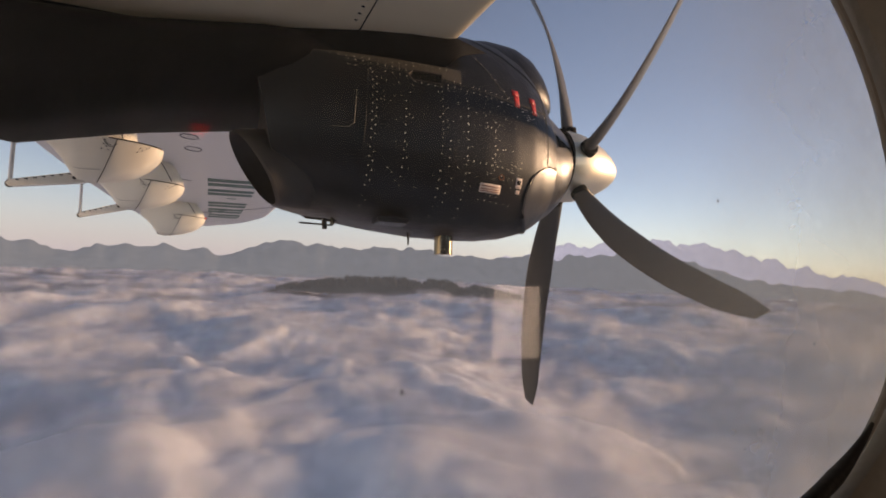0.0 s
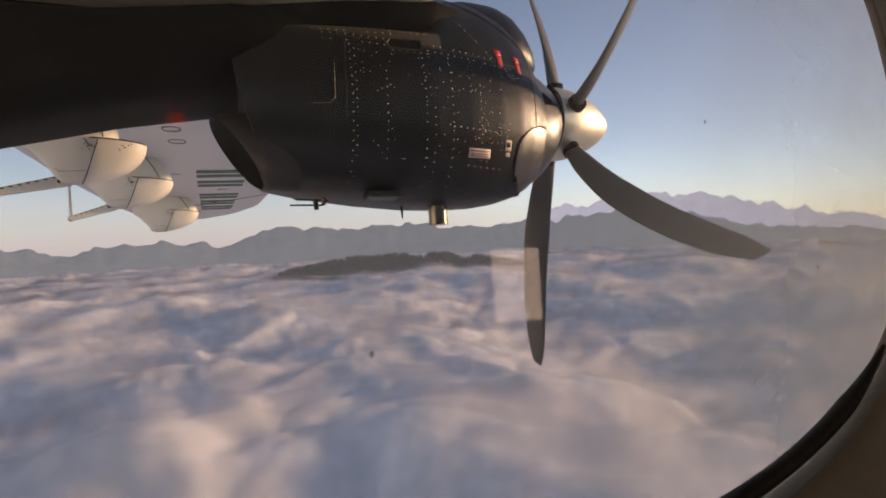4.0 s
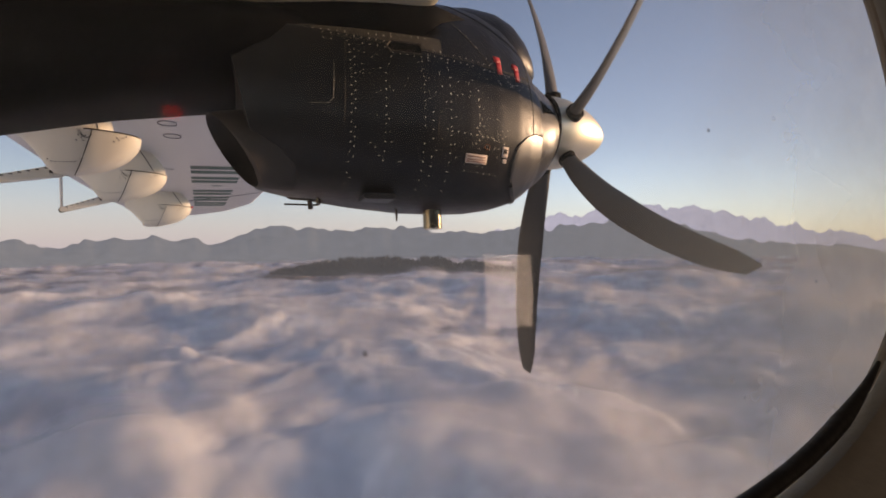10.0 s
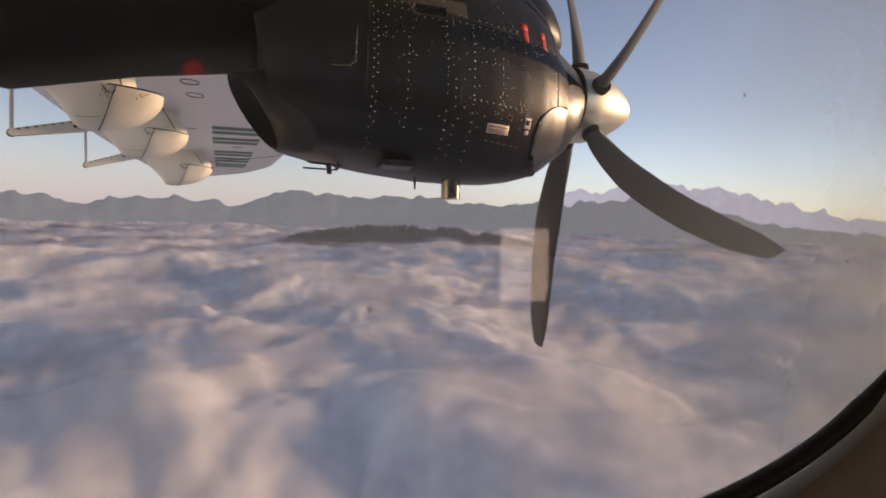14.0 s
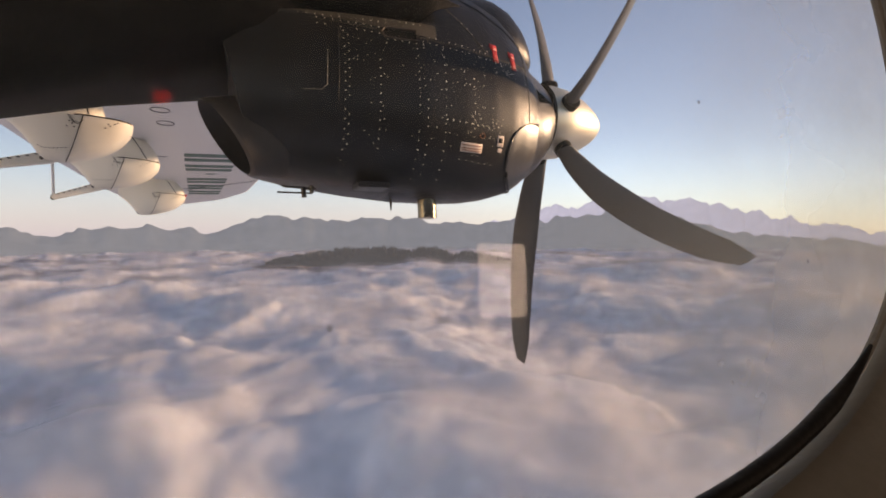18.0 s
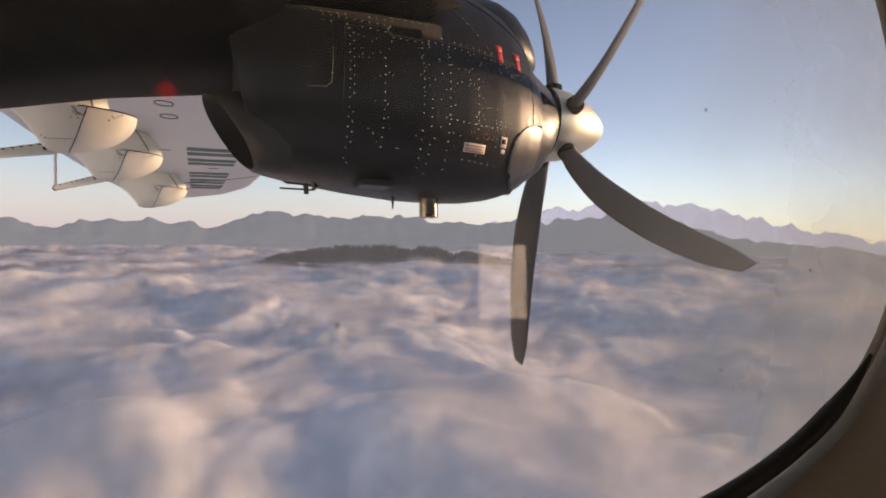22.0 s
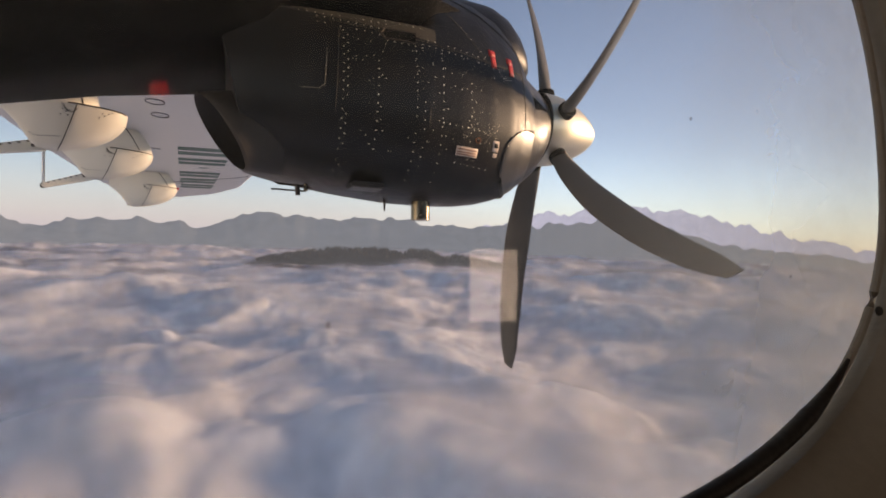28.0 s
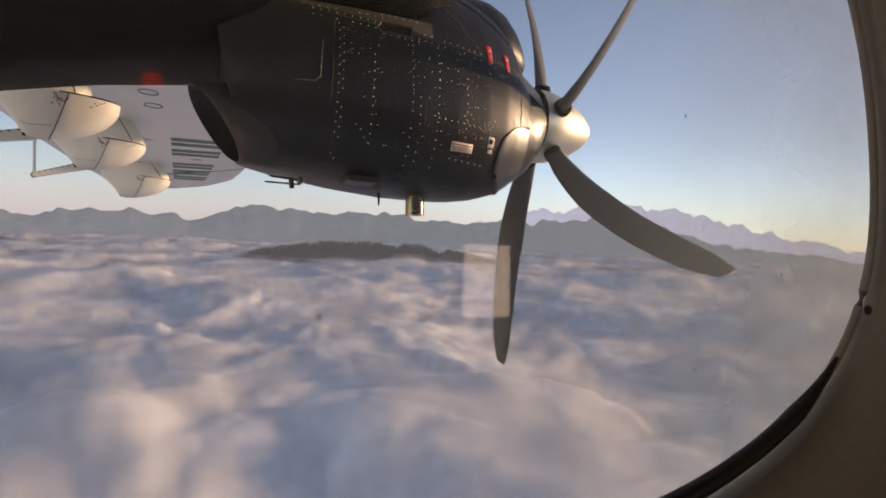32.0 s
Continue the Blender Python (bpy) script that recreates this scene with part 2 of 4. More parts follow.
def vapour_material(level, most):
    """Torn vapour: thick and white where the noise is high, clear where it is low."""
    m = bpy.data.materials.new("torn_vapour")
    m.use_nodes = True
    n, l = m.node_tree.nodes, m.node_tree.links
    n.remove(n["Principled BSDF"])
    d, t, c = n.new("ShaderNodeBsdfDiffuse"), n.new("ShaderNodeBsdfTranslucent"), n.new("ShaderNodeBsdfTransparent")
    for s in (d, t):
        s.inputs["Color"].default_value = (0.80, 0.79, 0.80, 1)
    tc = n.new("ShaderNodeTexCoord")
    big, small = n.new("ShaderNodeTexNoise"), n.new("ShaderNodeTexNoise")
    big.inputs["Scale"].default_value, big.inputs["Detail"].default_value, big.inputs["Roughness"].default_value = 0.011, 3, 0.5
    small.inputs["Scale"].default_value, small.inputs["Detail"].default_value, small.inputs["Roughness"].default_value = 0.038, 5, 0.55
    small.inputs["Distortion"].default_value = 0.3
    mean = n.new("ShaderNodeMix")
    mean.inputs[0].default_value = 0.45
    for no, socket in ((big, 2), (small, 3)):
        l.new(tc.outputs["Object"], no.inputs["Vector"])
        l.new(no.outputs[0], mean.inputs[socket])
    r = n.new("ShaderNodeMapRange")
    r.interpolation_type = "SMOOTHSTEP"
    r.inputs[1].default_value, r.inputs[2].default_value = level, level + 0.36
    r.inputs[4].default_value = most
    l.new(mean.outputs[0], r.inputs[0])
    both, mx = n.new("ShaderNodeMixShader"), n.new("ShaderNodeMixShader")
    both.inputs[0].default_value = 0.70
    l.new(d.outputs[0], both.inputs[1])
    l.new(t.outputs[0], both.inputs[2])
    l.new(r.outputs[0], mx.inputs[0])
    l.new(c.outputs[0], mx.inputs[1])
    l.new(both.outputs[0], mx.inputs[2])
    l.new(mx.outputs[0], n["Material Output"].inputs["Surface"])
    return m


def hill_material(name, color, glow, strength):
    """Wooded or snowy far slope; the lit air before it is put in as a faint emission."""
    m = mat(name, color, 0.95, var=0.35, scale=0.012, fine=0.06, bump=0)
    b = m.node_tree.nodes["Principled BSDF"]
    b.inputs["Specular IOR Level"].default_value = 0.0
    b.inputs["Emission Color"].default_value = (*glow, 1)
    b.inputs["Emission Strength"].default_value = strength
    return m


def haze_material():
    """Glowing sheet that paints haze along the horizon, dense at its foot and clear above."""
    m = bpy.data.materials.new("horizon_haze_glow")
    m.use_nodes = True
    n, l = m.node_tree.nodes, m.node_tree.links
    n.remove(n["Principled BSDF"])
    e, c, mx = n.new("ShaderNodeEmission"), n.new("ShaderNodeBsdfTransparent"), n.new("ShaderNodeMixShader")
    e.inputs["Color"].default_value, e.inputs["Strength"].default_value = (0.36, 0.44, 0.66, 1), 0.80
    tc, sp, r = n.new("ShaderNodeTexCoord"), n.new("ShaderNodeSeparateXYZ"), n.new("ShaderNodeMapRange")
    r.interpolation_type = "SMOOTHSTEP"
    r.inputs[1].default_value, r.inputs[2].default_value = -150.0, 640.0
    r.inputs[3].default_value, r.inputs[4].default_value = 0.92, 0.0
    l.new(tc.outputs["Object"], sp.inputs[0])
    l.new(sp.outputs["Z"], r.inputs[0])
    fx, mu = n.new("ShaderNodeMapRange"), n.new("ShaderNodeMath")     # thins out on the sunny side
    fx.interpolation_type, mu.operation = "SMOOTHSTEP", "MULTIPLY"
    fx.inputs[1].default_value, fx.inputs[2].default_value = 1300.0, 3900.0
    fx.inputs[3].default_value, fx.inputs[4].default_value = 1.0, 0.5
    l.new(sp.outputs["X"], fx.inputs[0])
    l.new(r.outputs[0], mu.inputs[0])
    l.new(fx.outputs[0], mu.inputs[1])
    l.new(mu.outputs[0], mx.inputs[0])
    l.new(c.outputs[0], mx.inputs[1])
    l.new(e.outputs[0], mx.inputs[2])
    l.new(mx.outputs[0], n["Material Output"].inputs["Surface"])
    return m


M_HAZE_GLOW = haze_material()
# bluish haze is carried by the emission of each slope
M_HILL = hill_material("wooded_slope_haze_glow", (0.06, 0.07, 0.08), (0.24, 0.33, 0.45), 0.42)
M_PEAK = hill_material("snow_peak_haze_glow", (0.30, 0.32, 0.36), (0.36, 0.49, 0.76), 0.54)
# the ridge's emission paints a little haze over dark woods
M_WOOD = hill_material("conifer_wood_haze_glow", (0.035, 0.045, 0.040), (0.30, 0.36, 0.47), 0.14)


# ---- building helpers ----
def thing(name, base, label, category, kind="", group=""):
    """An empty at a base point of the aircraft frame."""
    e = new(name)
    e.empty_display_size = 0.1
    e.matrix_world = BANK @ Matrix.Translation(base)
    e["base"] = tuple(base)
    return tagged(e, label, category, group, kind)


def root_of(ob):
    while ob.parent:
        ob = ob.parent
    return ob


def part(name, bm, material, parent, label="", smooth=True):
    """Links a bmesh in aircraft coordinates as one mesh under a thing or a part."""
    me = bpy.data.meshes.new(name)
    base = Vector(root_of(parent)["base"])
    bmesh.ops.translate(bm, verts=bm.verts, vec=-base)
    if smooth:
        for f in bm.faces:
            f.smooth = True
    bmesh.ops.recalc_face_normals(bm, faces=bm.faces)
    bm.to_mesh(me)
    bm.free()
    me.materials.append(material)
    if smooth:
        me.set_sharp_from_angle(angle=radians(38))
    ob = new(name, me)
    ob.parent = parent
    return tagged(ob, label)


def loft(rings, caps=True, closed=True):
    """A skin over rings of equal point counts."""
    bm = bmesh.new()
    vs = [[bm.verts.new(p) for p in r] for r in rings]
    k = len(vs[0])
    for a, b in zip(vs, vs[1:]):
        for i in range(k if closed else k - 1):
            j = (i + 1) % k
            bm.faces.new((a[i], a[j], b[j], b[i]))
    if caps:
        bm.faces.new(vs[0])
        bm.faces.new(vs[-1])
    return bm


def solid(points, thick, axis):
    """A flat outline given thickness along a vector."""
    off = Vector(axis) * thick
    return loft([[Vector(p) for p in points], [Vector(p) + off for p in points]])


def tube(points, radius, sides=10, r_end=None):
    """A round bar along a line of points."""
    pts = [Vector(p) for p in points]
    rings = []
    for i, p in enumerate(pts):
        d = (pts[min(i + 1, len(pts) - 1)] - pts[max(i - 1, 0)]).normalized()
        u = d.cross(Vector((0, 0, 1)) if abs(d.z) < 0.9 else Vector((1, 0, 0))).normalized()
        v = d.cross(u)
        r = radius if r_end is None else radius + (r_end - radius) * i / (len(pts) - 1)
        rings.append([p + (u * math.cos(a) + v * math.sin(a)) * r for a in np.linspace(0, 2 * math.pi, sides, endpoint=False)])
    return loft(rings)


def box(lo, hi, bevel=0.0):
    bm = bmesh.new()
    bmesh.ops.create_cube(bm, size=1)
    for v in bm.verts:
        v.co = Vector([lo[i] + (v.co[i] + 0.5) * (hi[i] - lo[i]) for i in range(3)])
    if bevel:
        bmesh.ops.bevel(bm, geom=bm.edges[:], offset=bevel, segments=2, affect="EDGES")
    return bm


def blob(c, r, seg=8):
    bm = bmesh.new()
    bmesh.ops.create_uvsphere(bm, u_segments=seg, v_segments=max(4, seg // 2), radius=1)
    for v in bm.verts:
        v.co = Vector((c[0] + v.co.x * r[0], c[1] + v.co.y * r[1], c[2] + v.co.z * r[2]))
    return bm


def lerp_table(table, x):
    """Smoothly interpolates the rows of a table keyed by its first column."""
    xs = [r[0] for r in table]
    return [float(np.interp(x, xs, [r[i] for r in table])) for i in range(1, len(table[0]))]

# ---- cloud deck and distance ----
def lattice_noise(x, y, seed):
    """Smooth gradient noise on arrays."""
    xi, yi = np.floor(x).astype(np.int64), np.floor(y).astype(np.int64)
    fx, fy = x - xi, y - yi

    def grad(ix, iy, dx, dy):
        h = (ix * 374761393 + iy * 668265263 + seed * 974711) & 0x7FFFFFFF
        h = ((h ^ (h >> 13)) * 1274126177) & 0x7FFFFFFF
        a = (h ^ (h >> 16)) % 4096 / 4096 * 2 * np.pi
        return np.cos(a) * dx + np.sin(a) * dy

    u, v = fx ** 3 * (fx * (fx * 6 - 15) + 10), fy ** 3 * (fy * (fy * 6 - 15) + 10)
    n0 = grad(xi, yi, fx, fy) * (1 - u) + grad(xi + 1, yi, fx - 1, fy) * u
    n1 = grad(xi, yi + 1, fx, fy - 1) * (1 - u) + grad(xi + 1, yi + 1, fx - 1, fy - 1) * u
    return (n0 * (1 - v) + n1 * v) * 1.5


def fbm(x, y, octaves, seed, billow=False):
    total, amp = np.zeros_like(x), 1.0
    for o in range(octaves):
        n = lattice_noise(x, y, seed + o)
        total += amp * ((2 * np.sqrt(n * n + 0.05) - 0.6) if billow else n)
        x, y, amp = x * 2.03 + 17.3, y * 2.03 - 9.1, amp * 0.47
    return total


def grid_mesh(name, co, rows, cols, material, label, category, kind):
    i = np.arange((rows - 1) * (cols - 1))
    a = i // (cols - 1) * cols + i % (cols - 1)
    faces = np.stack([a, a + 1, a + cols + 1, a + cols], 1)
    me = bpy.data.meshes.new(name)
    me.from_pydata(co.reshape(-1, 3).tolist(), [], faces.tolist())
    me.polygons.foreach_set("use_smooth", np.ones(len(faces), bool))
    me.materials.append(material)
    me.update()
    return tagged(new(name, me), label, category, "", kind)


DECK = -90.0
az = np.radians(np.r_[np.linspace(-40, 100, 640), np.linspace(104, 320, 50)])
rad = 30 * np.exp(np.linspace(0, np.log(4850 / 30), 360))
A, Rr = np.meshgrid(az, rad)
cx, cy = Rr * np.sin(A), Rr * np.cos(A)


def bumps(x, y, seed, sharp=9.0):
    """Rounded heads, one to a cell, that meet in soft creases; about 0 to 1."""
    xi, yi = np.floor(x), np.floor(y)
    acc = np.zeros_like(x)
    for dx in (-1, 0, 1):
        for dy in (-1, 0, 1):
            ix, iy = (xi + dx).astype(np.int64), (yi + dy).astype(np.int64)
            h = (ix * 374761393 + iy * 668265263 + seed * 974711) & 0x7FFFFFFF
            h = ((h ^ (h >> 13)) * 1274126177) & 0x7FFFFFFF
            px, py = ix + (h % 1021) / 1021, iy + (h // 1021 % 1019) / 1019
            top = 0.55 + 0.45 * (h // 65537 % 997) / 997
            acc += np.exp(sharp * (top - ((x - px) ** 2 + (y - py) ** 2)))
    return np.log(acc) / sharp


def cloud_height(x, y, fine=1.0):
    """Tops of the billows; fine = 0 leaves the small heads out."""
    x, y = x - 150.0, y + 10.0
    wx, wy = x + 45 * fbm(x / 210, y / 210, 3, 5), y + 45 * fbm(x / 210, y / 210, 3, 9)
    big = fbm(wx / 620, wy / 480, 2, 21)
    mask = 0.45 + 0.55 * np.clip(fbm(x / 330, y / 330, 2, 61) * 1.8 + 0.5, 0, 1)
    h = 24 * bumps(wx / 240, wy / 190, 3, 4.0)
    h += mask * 20 * bumps(wx / 98, wy / 86, 7, 5.0)
    h += fine * mask * 13.0 * bumps(wx / 50, wy / 46, 11, 5.0)
    near = np.clip(900.0 / np.hypot(x + 150.0, y - 10.0), 0.0, 1.0)
    h += fine * near * (5.5 * bumps(wx / 24, wy / 22, 13, 5.0) + near * 1.8 * bumps(wx / 10.5, wy / 10, 19, 5.0))
    return 24 * big + h - 50


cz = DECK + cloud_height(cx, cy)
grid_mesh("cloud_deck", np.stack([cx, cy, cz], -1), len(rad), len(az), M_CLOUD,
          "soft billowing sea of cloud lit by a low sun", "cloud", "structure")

# thin vapour that blurs the tops of the billows: torn veils, one over the other
az2 = np.radians(np.linspace(-42, 102, 380))
rad2 = 60 * np.exp(np.linspace(0, np.log(3600 / 60), 230))
A2, R2 = np.meshgrid(az2, rad2)
mx2, my2 = R2 * np.sin(A2), R2 * np.cos(A2)
full = cloud_height(mx2, my2)
VEILS = 8
for i in range(VEILS):
    k = (i + 1) / VEILS
    mz2 = DECK + full + (0.6 + 12.0 * k ** 1.25) * (1.0 + R2 / 3000)
    grid_mesh("vapour_veil", np.stack([mx2, my2, mz2], -1), len(rad2), len(az2), vapour_material(0.30 + 0.13 * k, 0.24 - 0.09 * k),
              "thin torn veil of vapour over the cloud tops", "cloud", "structure")


def ridge(name, dist, depth, az0, az1, profile, seed, rough, material, label, cols=360, rows=24):
    """A range of hills at a distance: crest heights by azimuth, slopes falling to the cloud on both sides."""
    a = np.radians(np.linspace(az0, az1, cols))
    s = np.linspace(-1, 1, rows)
    S, Az = np.meshgrid(s, a, indexing="ij")
    crest = np.interp(np.degrees(Az), [p[0] for p in profile], [p[1] for p in profile])
    d = dist + S * depth
    x, y = d * np.sin(Az), d * np.cos(Az)
    fall = 1 - np.abs(S) ** 1.2
    crest = crest + rough * fbm(np.degrees(Az) * 0.9, S * 0.01, 5, seed)
    z = DECK - 25 + (crest + 25 - DECK) * fall + rough * 0.9 * fbm(x / 160, y / 160, 4, seed + 3) * fall * (np.abs(S) > 0.02)
    grid_mesh(name, np.stack([x, y, z], -1), rows, cols, material, label, "mountain", "structure")


# crest heights above eye level, by azimuth in degrees
HILLS = [(-60, 1.5), (-30, 1.4), (-18, 1.3), (-16, 0.5), (-10, 1.5), (-5, 1.35), (-2, 0.8), (0, 1.5), (4, 2.7), (10, 2.1),
         (13, 2.5), (18, 2.3), (25, 1.8), (30, 2.2), (35, 2.4), (41, 2.9), (45, 2.5), (49, 1.2), (52, 0.5), (57, 0.1), (62, -0.5), (100, -0.6)]
PEAKS = [(28, 2.2), (32, 3.2), (34, 4.0), (36, 3.5), (38, 4.4), (40, 4.0), (43, 4.8), (45, 3.9), (47, 4.3), (50, 3.2), (54, 2.2), (58, 1.4), (62, 0.6), (70, 0.2), (90, 0.0)]

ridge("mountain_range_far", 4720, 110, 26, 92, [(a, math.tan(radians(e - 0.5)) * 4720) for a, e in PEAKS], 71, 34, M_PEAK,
      "pale snow peaks, far haze put in as glow", 700)
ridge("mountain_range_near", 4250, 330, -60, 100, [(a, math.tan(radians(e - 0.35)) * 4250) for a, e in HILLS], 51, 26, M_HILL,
      "wooded hills above the cloud, blue haze put in as glow")

# added glowing sheet that tints the low sky lavender
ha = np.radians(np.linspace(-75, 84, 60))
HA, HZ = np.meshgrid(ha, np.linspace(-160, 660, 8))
grid_mesh("horizon_haze_glow", np.stack([4600 * np.sin(HA), 4600 * np.cos(HA), HZ], -1), 8, len(ha), M_HAZE_GLOW,
          "glowing sheet painted as pale lavender haze along the horizon", "haze", "structure")

# wooded ridge that rises through the cloud
ra, rl = np.linspace(-1, 1, 170), np.linspace(-1, 1, 26)
RS, RA = np.meshgrid(rl, ra, indexing="ij")
CRX, CRY, CRL, CRW = 500.0, 1720.0, 430.0, 75.0
ang = radians(-14)


def ridge_ground(u, v):
    x = CRX + u * CRL * math.cos(ang) - v * CRW * math.sin(ang)
    y = CRY + u * CRL * math.sin(ang) + v * CRW * math.cos(ang)
    top = 62 * (1 - np.abs(u) ** 2.4) * (0.8 + 0.35 * fbm(u * 3.1 + 4, v * 0.3, 4, 91))
    return np.stack([x, y, DECK - 2 + top * (1 - np.abs(v) ** 1.5) + 3 * fbm(x / 30, y / 30, 3, 95)], -1)


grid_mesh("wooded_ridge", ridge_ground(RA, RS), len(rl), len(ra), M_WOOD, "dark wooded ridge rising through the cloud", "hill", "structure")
rng = np.random.default_rng(7)
tv, tf = [], []
for u, v in zip(rng.uniform(-0.95, 0.95, 1500), rng.uniform(-0.7, 0.25, 1500)):
    p = ridge_ground(np.array(u), np.array(v))
    h, w = rng.uniform(6, 15), rng.uniform(1.8, 3.4)
    for lo, hi, k in ((0.12, 0.62, 1.0), (0.42, 1.0, 0.66)):
        b0 = len(tv)
        for i in range(6):
            a = i * math.pi / 3 + u * 9
            q = w * k * rng.uniform(0.75, 1.2)
            tv.append((p[0] + q * math.cos(a), p[1] + q * math.sin(a), p[2] + h * lo))
        tv.append((p[0], p[1], p[2] + h * hi))
        tf += [(b0 + i, b0 + (i + 1) % 6, b0 + 6) for i in range(6)]
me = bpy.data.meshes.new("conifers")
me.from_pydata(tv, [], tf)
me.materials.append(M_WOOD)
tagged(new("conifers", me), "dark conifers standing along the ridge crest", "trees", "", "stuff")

# ---- engine nacelle ----
UPPER = 1.75                               # roundness of the upper cowl
NY = 2.45                                  # lateral place of the engine axis
HUB = Vector((1.64, NY, 2.015))
# x, bottom, top, half width
COWL = [(0.08, 1.655, 2.44, 0.342), (0.13, 1.642, 2.48, 0.366), (0.25, 1.618, 2.54, 0.405), (0.50, 1.583, 2.585, 0.43), (0.75, 1.560, 2.61, 0.44), (0.95, 1.556, 2.615, 0.425),
        (1.10, 1.562, 2.605, 0.395), (1.22, 1.580, 2.57, 0.36), (1.30, 1.603, 2.51, 0.328), (1.355, 1.635, 2.43, 0.30), (1.385, 1.66, 2.36, 0.285)]
NOSE = [(1.385, 1.665, 2.325, 0.283), (1.44, 1.690, 2.290, 0.264), (1.49, 1.735, 2.252, 0.242), (1.535, 1.808, 2.217, 0.207)]


def ledge(x, z):
    """How far the wall above the upper cowl edge stands back, under the wing."""
    a = min(max((0.86 - x) / 0.22, 0), 1)
    return 0.13 * a * a * (3 - 2 * a) * min(max((z - 2.272) / 0.02, 0), 1)


def section(table, x, n=44, power=2.5, y0=NY):
    zb, zt, hw = lerp_table(table, x)
    zc = zb + (zt - zb) * 0.42
    pts = []
    for a in np.linspace(0, 2 * math.pi, n, endpoint=False):
        c, s = math.cos(a), math.sin(a)
        k, hz = (UPPER, zt - zc) if s > 0 else (power, zc - zb)
        q = Vector((x, y0 + hw * math.copysign(abs(c) ** (2 / k), c), zc + hz * math.copysign(abs(s) ** (2 / k), s)))
        if table is COWL and x < 0.30:
            q.x -= 0.24 * max(0.0, q.z - 1.66) * (0.30 - x) / 0.22
        if table is COWL and c < 0:
            q.y = min(q.y + ledge(x, q.z), y0)
        pts.append(q)
    return pts


def skin(x, z, out=0.0, table=COWL, power=2.5):
    """A point of the inboard cowl skin at height z, and its outward normal."""
    def y_at(xx, zz):
        zb, zt, hw = lerp_table(table, xx)
        zc = zb + (zt - zb) * 0.42
        e, hz = (UPPER, zt - zc) if zz > zc else (power, zc - zb)
        k = min(abs(zz - zc) / hz, 0.999)
        return NY - hw * (1 - k ** e) ** (1 / e)
    p = Vector((x, y_at(x, z), z))
    dx = (y_at(x + 0.01, z) - y_at(x - 0.01, z)) / 0.02
    dz = (y_at(x, z + 0.01) - y_at(x, z - 0.01)) / 0.02
    nrm = Vector((dx, -1, dz)).normalized()
    return p + nrm * out, nrm


nacelle = thing("engine_nacelle", (0.8, NY, 1.56), "glossy black riveted engine nacelle hung under the wing", "aircraft engine")
part("cowl", loft([section(COWL, x, 150) for x in np.linspace(0.08, 1.385, 56)]), M_BLACK, nacelle)
nose = part("nose_cowl", loft([section(NOSE, x, power=2.2) for x in np.linspace(1.385, 1.535, 9)]), M_NOSE, nacelle)
TAIL = [(-1.75, 2.05, 2.370, 0.10), (-1.3, 1.90, 2.372, 0.20), (-0.95, 1.82, 2.376, 0.24), (-0.5, 1.94, 2.39, 0.28), (-0.1, 2.02, 2.44, 0.338), (0.0, 2.03, 2.46, 0.345), (0.14, 2.06, 2.46, 0.345), (0.3, 2.08, 2.46, 0.30)]
part("tail_fairing", loft([section(TAIL, x, 80, power=3.2) for x in np.linspace(-1.75, 0.3, 34)]), M_TAIL, nacelle, "long black fairing behind the engine")

# upright wall between the cowl and the wing: x, half width
PYLON = [(-1.3, 0.02), (-0.97, 0.05), (-0.5, 0.085), (-0.2, 0.16), (0.1, 0.25), (0.4, 0.335), (0.6, 0.36), (0.8, 0.345), (1.0, 0.262), (1.12, 0.19), (1.2, 0.08)]


def pylon_ring(x):
    hw = lerp_table(PYLON, x)[0]
    side = [(0.10 * (1 - k) ** 2.2, 2.20 + 0.24 * k) for k in np.linspace(0, 1, 9)]
    return [Vector((x, NY - hw + d * min(1, hw / 0.2), z)) for d, z in side] + [Vector((x, NY + hw - d * min(1, hw / 0.2), z)) for d, z in side[::-1]]


part("wing_pylon", loft([pylon_ring(x) for x in np.linspace(-1.3, 1.2, 46)]), M_TAIL, nacelle, "black fillet wall between cowl and wing")

# intake hood on top of the cowl
HOOD = [(0.80, 2.15, 2.57, 0.22), (0.95, 2.15, 2.62, 0.24), (1.10, 2.15, 2.645, 0.24), (1.25, 2.16, 2.638, 0.23), (1.34, 2.18, 2.60, 0.205), (1.405, 2.20, 2.535, 0.175), (1.445, 2.22, 2.46, 0.145), (1.47, 2.25, 2.38, 0.11)]
part("intake_hood", loft([section(HOOD, x, 40, 2.2, NY + 0.02) for x in np.r_[np.linspace(0.80, 1.34, 14), np.linspace(1.36, 1.47, 9)]]), M_BLACK, nacelle)

# exhaust duct: an oblique oval mouth that opens aft and inboard
def oval(c, long, short, n=30):
    return [Vector(c) + Vector(long) * math.cos(a) + Vector(short) * math.sin(a) for a in np.linspace(0, 2 * math.pi, n, endpoint=False)]


def mix(r0, r1, k):
    return [a.lerp(b, k) for a, b in zip(r0, r1)]


mouth, throat = oval((-0.025, 2.26, 1.765), (-0.088, 0.0, 0.145), (-0.045, 0.14, 0.03)), oval((0.22, 2.30, 1.80), (0.0, 0.0, 0.17), (0.0, 0.14, 0.0))
lip = [p + (p - sum(mouth, Vector()) / len(mouth)) * 0.05 + Vector((0.012, 0, 0)) for p in mouth]
rings = [mix(mouth, throat, k) for k in np.linspace(0.9, 0, 8)] + [lip] + [mix(lip, [p + (p - Vector((0.22, 2.30, 1.80))) * 0.10 for p in throat], k) for k in np.linspace(0.15, 1, 7)]
part("exhaust_duct", loft(rings, caps=False), M_PIPE, nacelle, "scorched exhaust duct with an oblique mouth")
